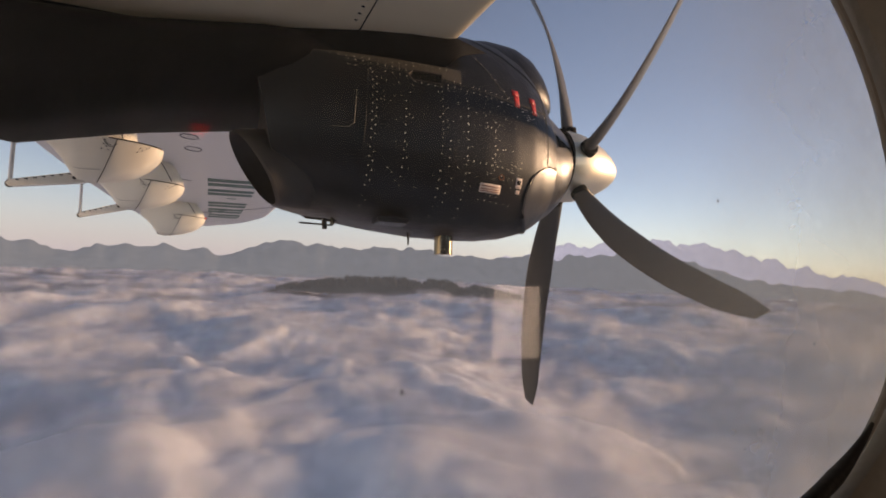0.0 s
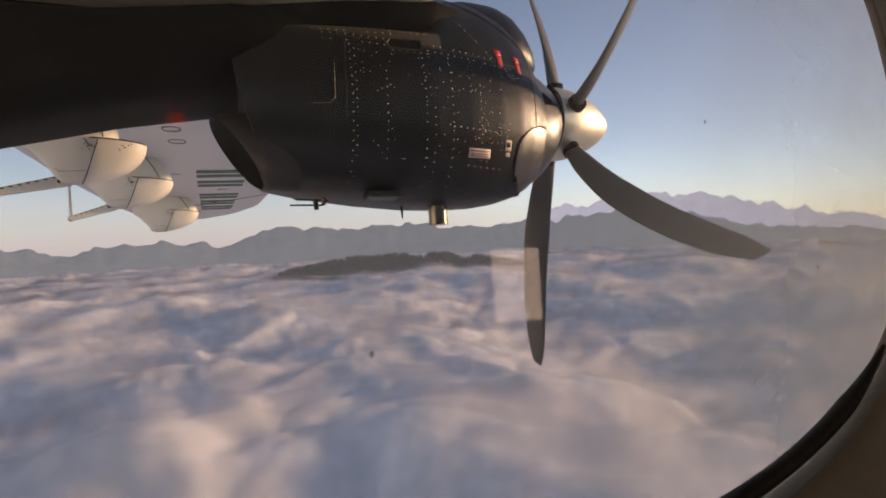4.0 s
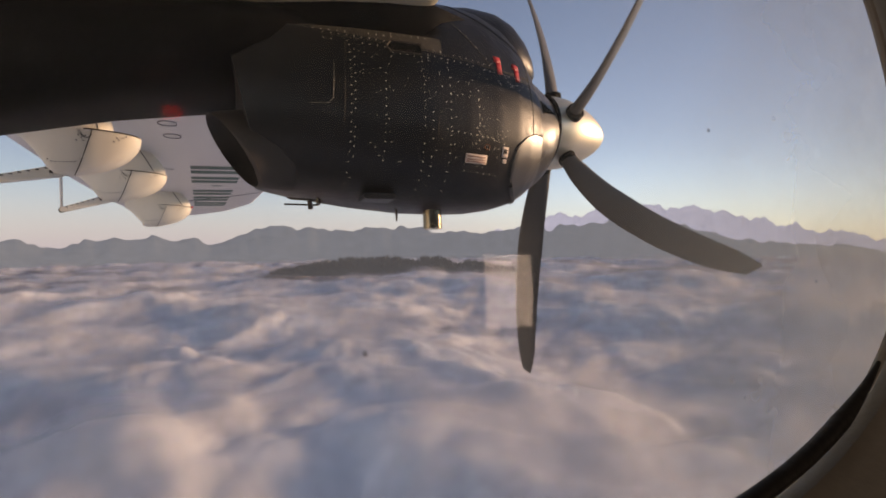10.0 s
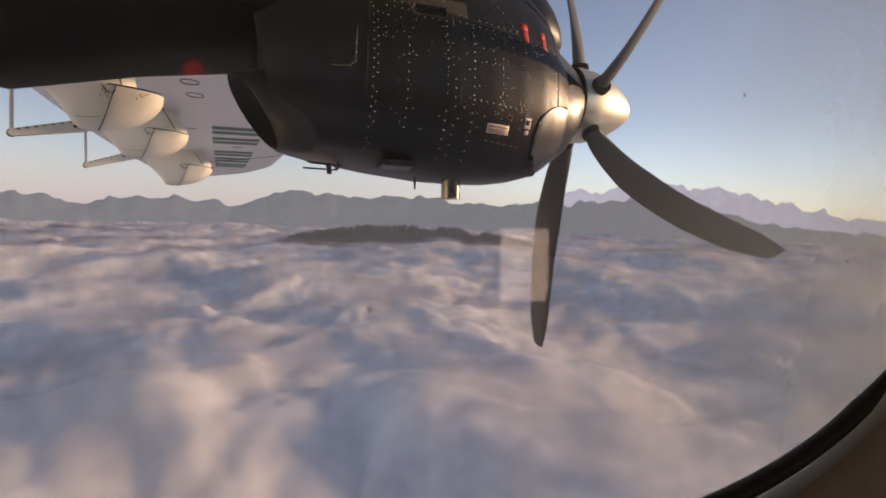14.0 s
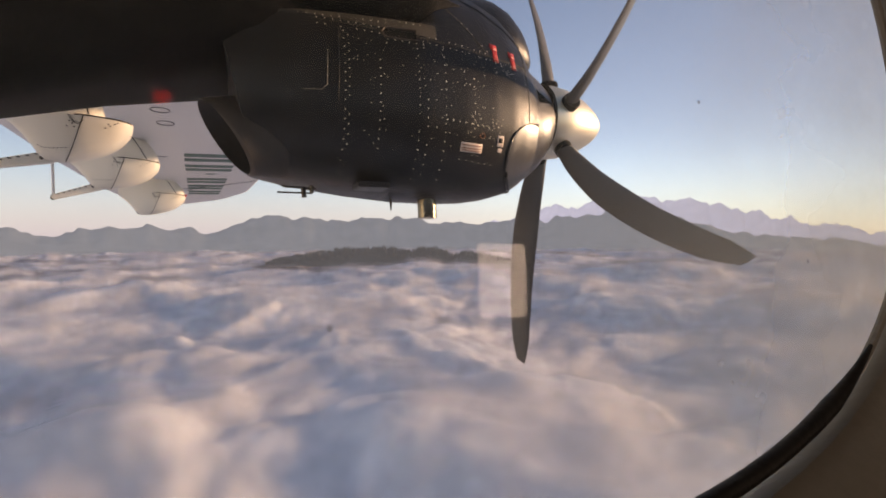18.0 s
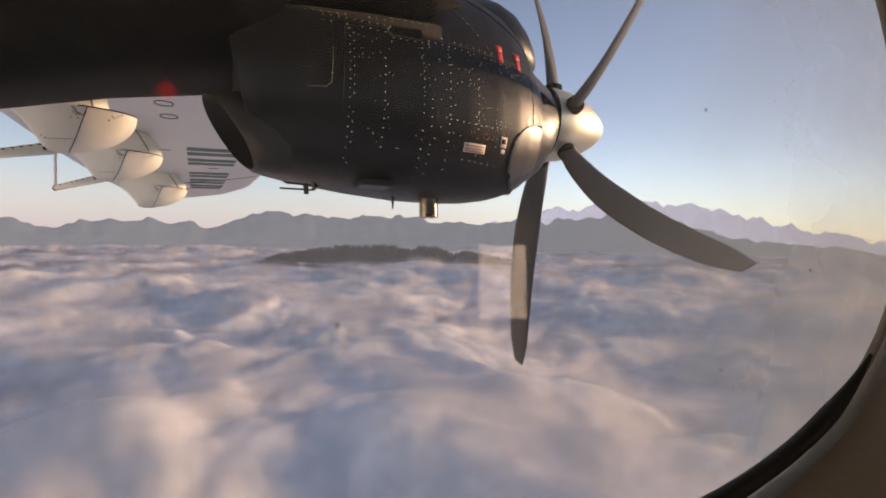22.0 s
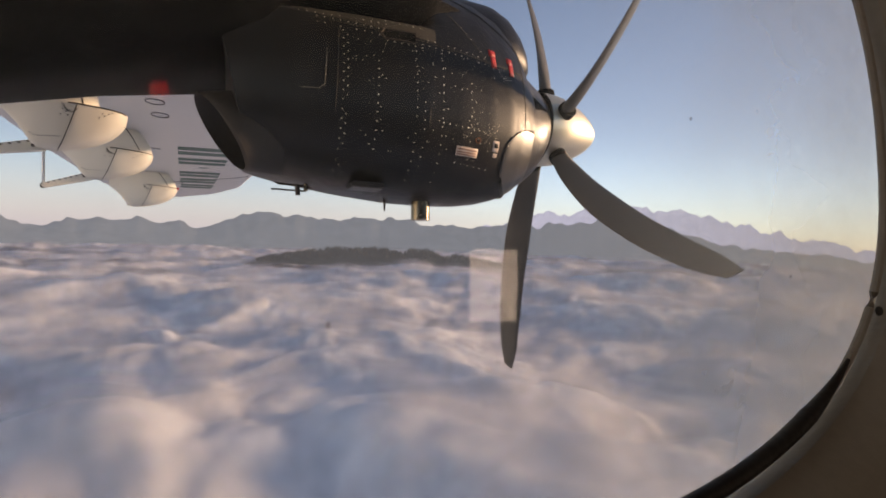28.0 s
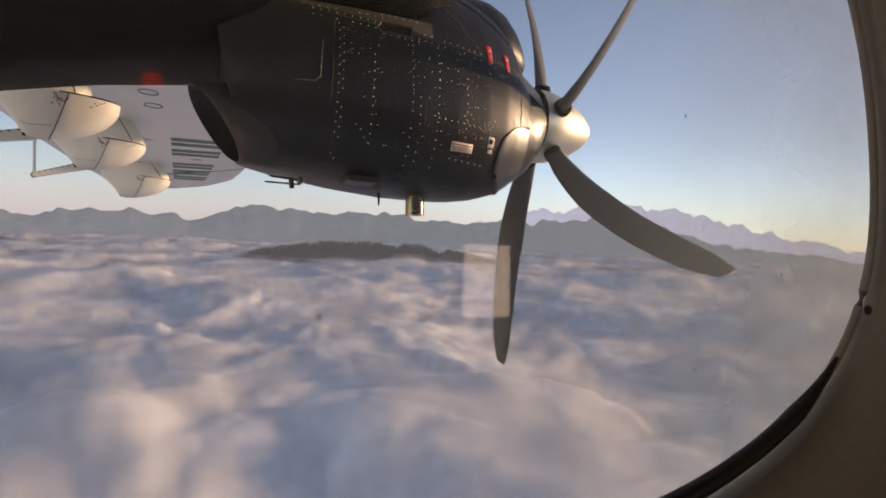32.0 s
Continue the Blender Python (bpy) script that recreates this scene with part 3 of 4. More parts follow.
part("duct_baffle", loft([mix(mouth, throat, 0.94), mix(mouth, throat, 0.98)]), M_SOOT_SHADE, nacelle)


def seam(pts, w=0.004, name="panel_seam", parent=nacelle):
    return part(name, tube(pts, w, 6), M_SEAM, parent)


HEADS = []


def rivets(points, r=0.0029):
    """Notes a row of rivet heads on the nacelle skin."""
    HEADS.extend((p, nrm, r) for p, nrm in points)


def rivet_mesh(heads):
    bm = bmesh.new()
    for p, nrm, r in heads:
        u = nrm.orthogonal().normalized()
        v = nrm.cross(u)
        ring = [bm.verts.new(p + (u * math.cos(a) + v * math.sin(a)) * r) for a in np.linspace(0, 2 * math.pi, 6, endpoint=False)]
        mid = bm.verts.new(p + nrm * r * 0.6)
        for i in range(6):
            bm.faces.new((ring[i], ring[(i + 1) % 6], mid))
    return bm


def run(x0, z0, x1, z1, step=0.028, out=0.0016, jitter=0.0):
    n = max(2, int(math.hypot(x1 - x0, z1 - z0) / step))
    res = []
    for i in range(n + 1):
        k = i / n
        if random.random() < jitter:
            continue
        res.append(skin(x0 + (x1 - x0) * k, z0 + (z1 - z0) * k, out))
    return res


def seam_line(*xz):
    pts = []
    for (x0, z0), (x1, z1) in zip(xz, xz[1:]):
        pts += [skin(x0 + (x1 - x0) * k, z0 + (z1 - z0) * k, -0.0022)[0] for k in np.linspace(0, 1, 14)]
    seam(pts, 0.0036)
    part("seam_edge", tube([p + Vector((0.0042, -0.0012, 0.0035)) for p in pts], 0.0011, 5), M_EDGE, nacelle)


# main split line of the cowl and upright panel joints
seam_line((0.30, 2.225), (0.60, 2.20), (1.075, 2.165), (1.315, 2.17))
seam_line((0.40, 2.19), (0.39, 1.66))
seam_line((1.075, 2.165), (0.89, 2.40))
seam_line((0.785, 1.90), (0.785, 1.815))
seam_line((1.312, 2.30), (1.312, 1.76))
for x0, z0, x1, z1 in ((0.035, 2.02, 0.12, 1.66), (0.42, 2.18, 0.42, 1.64), (0.437, 2.16, 0.436, 1.66), (0.72, 2.17, 0.73, 1.62), (0.84, 2.15, 0.85, 1.62), (0.56, 2.1, 0.56, 1.72),
                       (1.295, 2.12, 1.30, 1.76), (0.98, 2.04, 0.99, 1.72), (0.76, 1.92, 0.77, 1.6)):
    rivets(run(x0, z0, x1, z1, 0.034, jitter=0.1))
for x0, z0, x1, z1 in ((0.25, 2.25, 0.60, 2.245), (0.32, 2.205, 1.06, 2.150), (0.32, 2.235, 1.06, 2.180), (1.08, 2.150, 1.30, 2.150), (0.60, 2.262, 0.75, 2.255),
                       (0.92, 2.37, 1.07, 2.19), (0.60, 2.165, 0.75, 2.158), (0.85, 1.85, 1.12, 1.84), (0.93, 1.70, 1.1, 1.69)):
    rivets(run(x0, z0, x1, z1, 0.03, jitter=0.12))
scatter = [skin(0.95 + 0.2 * random.random(), 1.80 + 0.09 * random.random(), 0.0012) for _ in range(26)]
scatter += [skin(1.10 + 0.17 * random.random(), 2.09 + 0.06 * random.random(), 0.0012) for _ in range(26)]
scatter += [skin(0.5 + 0.6 * random.random(), 1.7 + 0.45 * random.random(), 0.0012) for _ in range(60)]
scatter += [skin(0.45 + 0.62 * random.random(), 2.0 + 0.16 * random.random(), 0.0012) for _ in range(34)]
rivets(scatter, 0.0023)
for x in (1.400, 1.418, 1.505):
    rivets([skin(x, z, 0.001, NOSE, 2.2) for z in np.linspace(1.80, 2.18, 20)], 0.0017)
# access door outline
door = [(0.175, 2.06), (0.165, 1.94), (0.18, 1.918), (0.33, 1.925), (0.35, 1.945), (0.355, 2.085)]
part("access_door_seam", tube([skin(a + (c - a) * k, b + (d - b) * k, 0.0006)[0] for (a, b), (c, d) in zip(door, door[1:]) for k in np.linspace(0, 1, 6)], 0.0016, 6), M_EDGE, nacelle)
rivets([r for (a, b), (c, d) in zip(door, door[1:]) for r in run(a, b, c, d, 0.03)], 0.0020)


tagged(part("rivets", rivet_mesh(HEADS), M_RIVET, nacelle, "rows of worn rivet heads, paled for their glint"), kind="stuff")


def decal(name, corners, material, parent, out=0.0025, label="", n=5):
    """A thin plate that follows the skin, from two corners in x and z."""
    (x0, z0), (x1, z1) = corners
    rings = []
    for i in range(n):
        row = []
        for j in range(n):
            row.append(skin(x0 + (x1 - x0) * j / (n - 1), z0 + (z1 - z0) * i / (n - 1), out)[0])
        rings.append(row)
    bm = loft(rings, caps=False, closed=False)
    ob = part(name, bm, material, parent, label)
    ob.modifiers.new("thick", "SOLIDIFY").thickness = 0.0015
    return ob


# bronze light along the upper cowl edge, laid on as a paler strip
rows = [[skin(0.22 + 0.60 * k, 2.268 - (0.012 + 0.062 * k) * v, 0.0012)[0] for k in np.linspace(0, 1, 30)] for v in np.linspace(0, 1, 6)]
part("ledge_light_strip", loft(rows, caps=False, closed=False), M_BRONZE_LIGHT, nacelle, "dusty strip along the upper cowl edge, paled for bronze light")
plate = decal("placard", ((0.925, 1.768), (1.036, 1.730)), M_LABEL, nacelle, label="faded pinkish instruction placard")
for z in (1.760, 1.748, 1.740):
    decal("text_bar", ((0.932, z), (1.028, z - 0.004)), M_INK, plate, 0.0045, n=3)
badge = decal("badge", ((1.115, 1.815), (1.150, 1.768)), M_LABEL, nacelle, label="small pale maintenance sticker")
decal("badge_mark", ((1.122, 1.805), (1.143, 1.785)), M_SEAM, badge, 0.0045, n=3)
decal("badge_lower", ((1.122, 1.762), (1.146, 1.745)), M_LABEL, nacelle)
for x, z in ((1.112, 2.240), (1.222, 2.228)):
    mark = decal("red_mark", ((x - 0.020, z), (x + 0.020, z - 0.032)), M_RED, nacelle, label="red painted mark", n=3)
    decal("mark_stem", ((x - 0.011, z - 0.030), (x + 0.018, z - 0.092)), M_RED, mark, n=4)

hole = skin(1.030, 1.803, 0.002)[0]
part("drain_hole", tube([hole + Vector((0.012 * math.cos(a), 0, 0.012 * math.sin(a))) for a in np.linspace(0, 2 * math.pi, 17)], 0.0025, 6), M_RUST, nacelle, "rusty ring round a drain hole")

# grey metal lip round the lower half of the nose, with its bright rear edge
LIP_REAR = [(0.0, 1.385), (0.03, 1.31), (0.07, 1.25), (0.13, 1.212), (0.22, 1.195), (0.34, 1.20), (0.46, 1.245), (0.6, 1.30), (0.8, 1.35), (1.0, 1.38)]


def lip_point(u, v, out=0.0025):
    """u: down the side from the shoulder to the keel and beyond; v: from the rear edge to the front."""
    x = float(np.interp(u, *zip(*LIP_REAR))) * (1 - v) + 1.388 * v
    table, power = (COWL, 2.5) if x < 1.385 else (NOSE, 2.2)
    zb, zt, hw = lerp_table(table, x)
    zc = zb + (zt - zb) * 0.42
    a = math.pi * 1.03 + 0.62 * math.pi * u
    c, d = math.cos(a), math.sin(a)
    k, hz = (UPPER, zt - zc) if d > 0 else (power, zc - zb)
    p = Vector((0, hw * math.copysign(abs(c) ** (2 / k), c), hz * math.copysign(abs(d) ** (2 / k), d)))
    p = p * (1 + out / max(p.length, 0.05))
    return Vector((x, NY + p.y, zc + p.z))


lip = part("chin_lip", loft([[lip_point(u, v) for u in np.linspace(0, 1, 40)] for v in np.linspace(0, 1, 24)], caps=False, closed=False), M_LIP, nacelle, "worn grey metal lip under the nose")
lip.modifiers.new("thick", "SOLIDIFY").thickness = 0.002
part("chin_edge", tube([lip_point(u, 0, 0.001) for u in np.linspace(0.0, 0.9, 40)], 0.003, 6), M_SEAM, nacelle)
part("chin_bright_edge", tube([lip_point(u, -0.03, 0.004) for u in np.linspace(0.09, 0.36, 14)], 0.0042, 6), M_LIP, nacelle, "bright worn edge strip")
# black lip of the belly scoop behind it
part("belly_scoop_lip", tube([lip_point(u, -0.08, 0.002) for u in np.linspace(0.40, 0.98, 16)], 0.012, 8, 0.006), M_BLACK, nacelle)

# flush inlet scoops; flat black plates carry the shade of their openings
# crease that runs from the wing root down to the front of the cowl
part("cowl_crease", tube([skin(0.94 + 0.38 * k, 2.545 - 0.245 * k, -0.002)[0] for k in np.linspace(0, 1, 16)], 0.006, 8), M_BLACK, nacelle)


def scoop(x0, z0, x1, z1, name):
    pts = [skin(x, z, 0.0055)[0] for x, z in ((x0, (z0 + z1) / 2), (x0 + 0.02, z0), (x1, z0), (x1, z1), (x0 + 0.02, z1))]
    bm = loft([pts, [p + Vector((0, 0.012, 0)) for p in pts]])
    part(name, bm, M_SOOT_SHADE, nacelle, "flush air inlet, its shaded opening a flat black plate")
    rim = pts + [pts[0]]
    part(name + "_rim", tube(rim, 0.005, 6), M_PIPE, nacelle)


scoop(0.572, 2.218, 0.722, 2.168, "side_inlet")
decal("inlet_shade_plate", ((0.589, 2.215), (0.719, 2.171)), M_SOOT_SHADE, nacelle, 0.0045, "black plate painted as the shaded throat of the flush inlet", 8)
# triangular opening, its shade a black plate on the skin
tri = [skin(x, z, 0.004, NOSE, 2.2)[0] for x, z in ((1.408, 2.096), (1.515, 2.046), (1.408, 2.030))]
part("triangle_inlet", loft([tri, [p + Vector((0, 0.01, 0)) for p in tri]]), M_SOOT_SHADE, nacelle, "triangular air inlet, its shade a flat black plate")

# breather stack, drain mast, probe and aerial under the cowl
stack = part("breather_stack", tube([(0.885, 2.40, 1.60), (0.888, 2.40, 1.472)], 0.046, 24), M_BRIGHT, nacelle, "short bare steel breather stack")
part("drain_mast", tube([(0.70, 2.40, 1.58), (0.705, 2.40, 1.505)], 0.005, 8, 0.003), M_PIPE, nacelle)
part("drain_mast", tube([(0.715, 2.42, 1.58), (0.712, 2.42, 1.515)], 0.004, 8, 0.003), M_PIPE, nacelle)
probe = part("pitot_probe", tube([(0.338, 2.40, 1.64), (0.338, 2.40, 1.575)], 0.010, 10), M_BRIGHT, nacelle)
part("probe_fin", solid([(0.20, 2.40, 1.605), (0.36, 2.40, 1.597), (0.36, 2.40, 1.590), (0.22, 2.40, 1.595)], 0.008, (0, 1, 0)), M_PIPE, probe)
part("probe_tip", tube([(0.19, 2.40, 1.573), (0.34, 2.40, 1.573)], 0.004, 8), M_PIPE, probe)
part("probe_body", tube([(0.30, 2.40, 1.60), (0.305, 2.40, 1.553)], 0.011, 10), M_PIPE, probe)
part("belly_flap", box((0.50, 2.18, 1.575), (0.64, 2.30, 1.60), 0.004), M_BLACK, nacelle)

# ---- propeller ----
prop = thing("propeller", HUB, "five-bladed grey propeller with a polished spinner at rest", "propeller")
prof = [(0.0, 0.196), (0.05, 0.199), (0.12, 0.190), (0.19, 0.170), (0.26, 0.138), (0.32, 0.102), (0.365, 0.065), (0.388, 0.034), (0.396, 0.004)]
part("spinner", loft([[Vector((1.558 + dx, NY + r * math.cos(a), HUB.z + r * math.sin(a))) for a in np.linspace(0, 2 * math.pi, 48, endpoint=False)]
                      for dx, r in prof]), M_STEEL, prop, "polished metal spinner cone")
part("spinner_backplate", loft([[Vector((x, NY + r * math.cos(a), HUB.z + r * math.sin(a))) for a in np.linspace(0, 2 * math.pi, 48, endpoint=False)]
                                for x, r in ((1.538, 0.186), (1.541, 0.202), (1.556, 0.202))]), M_SOOT_SHADE, prop)


def blade_rings(angle, lead=False):
    """Rings of a twisted, slightly swept blade. angle: from upright, towards the fuselage."""
    out = Vector((0, -math.sin(angle), math.cos(angle)))
    tan = Vector((0, -math.cos(angle), -math.sin(angle)))
    ax = Vector((1, 0, 0))
    rings = []
    for k in np.linspace(0, 1, 22):
        r = 0.10 + 1.22 * k
        chord = float(np.interp(k, [0, 0.08, 0.2, 0.45, 0.75, 0.92, 1], [0.085, 0.085, 0.12, 0.155, 0.145, 0.12, 0.06]))
        thick = float(np.interp(k, [0, 0.1, 0.3, 1], [0.070, 0.062, 0.032, 0.010]))
        tw = radians(float(np.interp(k, [0, 0.2, 1], [62, 56, 30])))
        cd = tan * math.cos(tw) - ax * math.sin(tw)
        nd = cd.cross(out)
        sweep = tan * (-0.50 * k ** 1.8)
        rings.append([HUB + out * r + sweep + cd * (chord / 2 * math.cos(a)) + nd * (thick / 2 * math.sin(a)) for a in np.linspace(0, 2 * math.pi, 14, endpoint=False)])
    return rings


for i in range(5):
    a = radians(1 + 72 * i)
    b = part("blade", loft(blade_rings(a)), M_BLADE, prop)
    out = Vector((0, -math.sin(a), math.cos(a)))
    part("blade_boot", tube([HUB + out * 0.13, HUB + out * 0.225], 0.052, 16, 0.046), M_SOOT_SHADE, b)

# ---- wing ----
wing = thing("aircraft_wing", (0.0, NY, 2.38), "white high-mounted aircraft wing seen from below", "aircraft wing")
# y, leading edge x, trailing edge x, thickness
PLAN = [(-1.6, 1.12, -1.62, 0.30), (2.4, 0.80, -1.62, 0.30), (6.2, 0.42, -1.60, 0.25), (7.9, 0.20, -1.50, 0.18), (8.6, -0.14, -1.40, 0.11), (9.0, -0.60, -1.32, 0.03)]
WZ = 2.36


def wing_point(y, c, lower=True):
    le, te, th = lerp_table(PLAN, y)
    x = le + (te - le) * c
    up = th * 2.2 * (math.sqrt(c) * (1 - c) + 0.03 * c)
    dn = th * (0.30 * (1 - math.sqrt(c)) ** 2 if c < 0.5 else 0.30 * (1 - math.sqrt(0.5)) ** 2 + 0.22 * (c - 0.5))
    return Vector((x, y, WZ + dn if lower else WZ + 0.30 * th + up * 0.62))


def wing_ring(y, c0=0.0, c1=1.0):
    cs = c0 + (c1 - c0) * (1 - np.cos(np.linspace(0, math.pi, 22))) / 2
    return [wing_point(y, c) for c in cs] + [wing_point(y, c, False) for c in cs[::-1][1:-1]] if c0 == 0 else \
        [wing_point(y, c) for c in cs] + [wing_point(y, c, False) for c in cs[::-1]]


ys = np.r_[np.linspace(-1.6, 6.2, 20), np.linspace(6.5, 9.0, 16)]
# inner wing takes the warmer colour that stands for light from below
part("inner_wing_box", loft([wing_ring(y, 0, 0.70) for y in [y for y in ys if y < 2.4] + [2.415]]), M_WARM_ROOT, wing, "inner wing with warm light put into its paint")
part("outer_wing_box", loft([wing_ring(y, 0, 0.70) for y in [2.42] + [y for y in ys if y > 2.45]]), M_WHITE, wing)
for y0, y1, nm in ((-1.5, 2.1, "inner_flap"), (2.75, 5.55, "outer_flap"), (5.62, 8.6, "aileron")):
    part(nm, loft([wing_ring(y, 0.715, 1.0) for y in np.linspace(y0, y1, 10)]), M_WHITE, wing)


part("nacelle_trailing_fairing", loft([wing_ring(y, 0.69, 1.0) for y in np.linspace(2.08, 2.77, 5)]), M_WHITE, wing)


def under_line(pts, w=0.003, name="wing_seam"):
    part(name, tube([wing_point(y, c) - Vector((0, 0, 0.001)) for y, c in pts], w, 6), M_SEAM, wing)


under_line([(y, 0.185) for y in np.linspace(0.2, 2.2, 12)])
under_line([(y, 0.78) for y in np.linspace(0.2, 2.2, 8)])
under_line([(6.9 + 0.5 * k, 0.02 + 0.36 * k) for k in np.linspace(0, 1, 10)], 0.004)
under_line([(5.58, c) for c in np.linspace(0.5, 0.7, 6)], 0.004)
for y in np.arange(0.4, 2.1, 0.055):
    part("rivet", rivet_mesh([(wing_point(y, 0.200) - Vector((0, 0, 0.001)), Vector((0, 0, -1)), 0.008)]), M_SEAM, wing)
for y, x in ((4.04, -0.452), (4.37, -0.452), (7.55, -0.54)):
    le, te, th = lerp_table(PLAN, y)
    p = wing_point(y, (le - x) / (le - te)) - Vector((0, 0, 0.002))
    part("fuel_access_ring", tube([p + Vector((0.06 * math.cos(a), 0.06 * math.sin(a), 0)) for a in np.linspace(0, 2 * math.pi, 20)], 0.003, 5), M_SEAM, wing)

# lettering under the wing, as plain bars
for k, (y, span) in enumerate(((5.40, 0.34), (5.92, 0.32), (6.40, 0.10), (6.70, 0.32), (7.18, 0.32), (7.65, 0.30))):
    for s in (0, 1):
        y0 = y + s * span * 0.62
        y1 = y0 + span * 0.40
        if k == 2 and s:
            continue
        c0, c1 = (0.205, 0.43) if k != 2 else (0.28, 0.33)
        pts = [wing_point(y0, c0), wing_point(y0, c1), wing_point(y1, c1), wing_point(y1, c0)]
        part("letter_bar", solid([p - Vector((0, 0, 0.001)) for p in pts], 0.003, (0, 0, -1)), M_GREEN, wing, smooth=False)


# flap track pods: a keeled hull under a rounded fairing, with tail arm and push rod
def pod(y, x0, x1, zj, half, deep, crest, arm=None, rod=None):
    """x0, x1: nose and tail of the hull; zj: height of the nose and the joint; half, deep: half width and depth; crest: setback of the fairing."""
    p = thing("flap_pod", (x0, y, zj - deep), "cream keeled flap track pod under the wing", "flap fairing", group="flap pods under the wing")
    ks = [0, 0.015, 0.05, 0.16, 0.30, 0.47, 0.68, 0.90, 1.0, 1.12, 1.25]
    ws = [0.04, 0.34, 0.58, 0.84, 0.96, 1.0, 0.88, 0.66, 0.52, 0.36, 0.2]
    ds = [0.03, 0.20, 0.34, 0.58, 0.76, 0.90, 1.0, 1.0, 0.66, 0.36, 0.10]
    hs = [0.02, 0.20, 0.38, 0.70, 0.88, 0.97, 1.0, 1.0, 1.0, 1.0, 1.0]
    L = x0 - x1

    def fine(k, table):
        e = min(0.05, k * 0.5)
        return float(np.mean(np.interp(k + np.linspace(-e, e, 7), ks, table)))

    def joint(k):
        return zj + 0.03 * min(k, 0.5)

    def hull(k, a, grow=0.0):
        w, d = half * fine(k, ws) + grow, deep * fine(k, ds) + grow
        c, sn = math.cos(a), math.sin(a)
        return Vector((x0 - L * k, y + w * math.copysign(abs(c) ** 0.55, c), joint(k) + d * math.copysign(abs(sn) ** 0.95, sn)))

    def crown(k, a, grow=0.0):
        w, h = half * 0.97 * fine(k, ws) + grow, (WZ + 0.06 - zj) * fine(k, hs) + grow
        c, sn = math.cos(a), math.sin(a)
        return Vector((x0 - L * (crest + k * (1 - crest / 1.25) + 0.012), y + w * math.copysign(abs(c) ** 0.75, c), joint(k) + h * abs(sn) ** 0.8))

    kk = np.r_[0, 0.006, 0.015, 0.03, 0.05, np.linspace(0.08, 1.25, 32)]
    lower = np.linspace(math.pi, 2 * math.pi, 25)
    shell = part("hull", loft([[hull(k, a) for a in lower] for k in kk]), M_POD, p)
    part("upper_fairing", loft([[crown(k, a) for a in np.linspace(0, math.pi, 21)] for k in kk]), M_POD, p)
    part("joint_line", tube([hull(k, math.pi, 0.0015) for k in np.linspace(0.01, 0.55, 22)], 0.0036, 6), M_SOOT_SHADE, p, "sooty joint between hull and fairing")
    part("hull_seam", tube([hull(0.46 + 0.22 * u, math.pi + u * math.pi / 2, 0.001) for u in np.linspace(0, 1, 18)], 0.0026, 5), M_SEAM, p)
    part("fairing_seam", tube([crown(0.16 + 0.26 * u, math.pi - 0.05 - 1.1 * u, 0.001) for u in np.linspace(0, 1, 12)], 0.0034, 5), M_SEAM, p)
    part("keel_strip", tube([hull(k, 1.5 * math.pi, 0.0005) for k in np.linspace(0.1, 0.92, 14)], 0.004, 5), M_POD, p)
    for k, a in ((0.16, 3.32), (0.20, 3.40), (0.22, 3.32), (0.25, 3.46), (0.13, 3.26), (0.53, 3.30), (0.57, 3.34), (0.55, 3.42), (0.60, 3.28), (0.62, 3.40)):
        part("fastener", blob(hull(k, a, 0.0), (0.0048, 0.003, 0.0048), 6), M_SEAM, shell)
    for k in np.linspace(0.64, 0.92, 8):
        part("rivet", blob(hull(k, 3.98, 0.0), (0.006, 0.003, 0.003), 6), M_SEAM, shell)
    for ua, ub in ((0.46, 0.62), (0.47, 0.60)):
        part("grime_streak", tube([hull(ua + (ub - ua) * u, math.pi + 0.05 + 0.16 * math.sin(3.0 * u + ua), 0.0004) for u in np.linspace(0, 1, 8)], 0.0018, 5), M_SOOT_SHADE, shell)
    part("hinge_pin", blob(hull(0.90, 1.46 * math.pi), (0.012, 0.010, 0.012), 8), M_PIPE, p)
    if arm:
        z0 = zj - deep + 0.02
        xa = x0 - L * 0.80
        root = [(xa, z0 + 0.055), (arm[0], arm[1] + 0.020), (arm[0] - 0.018, arm[1]), (arm[0], arm[1] - 0.018), (xa, z0 - 0.012)]
        beam = part("tail_arm", solid([(x, y - 0.02, z) for x, z in root], 0.04, (0, 1, 0)), M_POD, p, smooth=False)
        for u in np.linspace(0.1, 0.9, 8):
            part("slot", blob((arm[0] + (xa - arm[0]) * u, y - 0.0205, arm[1] + 0.012 + (z0 + 0.035 - arm[1]) * u), (0.012, 0.002, 0.004), 6), M_SEAM, beam)
        part("push_rod", tube([(arm[0] - 0.004, y, arm[1]), (rod[0], y, rod[1])], 0.011, 10), M_WHITE, p)
        part("rod_end", blob((arm[0] - 0.004, y, arm[1]), (0.024, 0.018, 0.024), 10), M_PIPE, p)
    return p


pod(3.5, -0.528, -1.01, 2.10, 0.12, 0.245, 0.28, (-1.262, 1.822), (-1.28, 2.42))
pod(5.0, -0.555, -1.085, 2.18, 0.12, 0.245, 0.0, (-1.300, 1.872), (-1.325, 2.42))
outer_pod = pod(7.0, -0.506, -1.06, 2.195, 0.13, 0.245, 0.0)
part("red_mark", blob((-0.50, 6.97, 2.20), (0.012, 0.012, 0.016), 8), M_RED, outer_pod, "small red tip mark")

# ---- cabin ----
WC, WA, WB, WN = (0.07, 1.255), 0.270, 0.166, 2.3
WT = 0.240                                 # half height above the middle


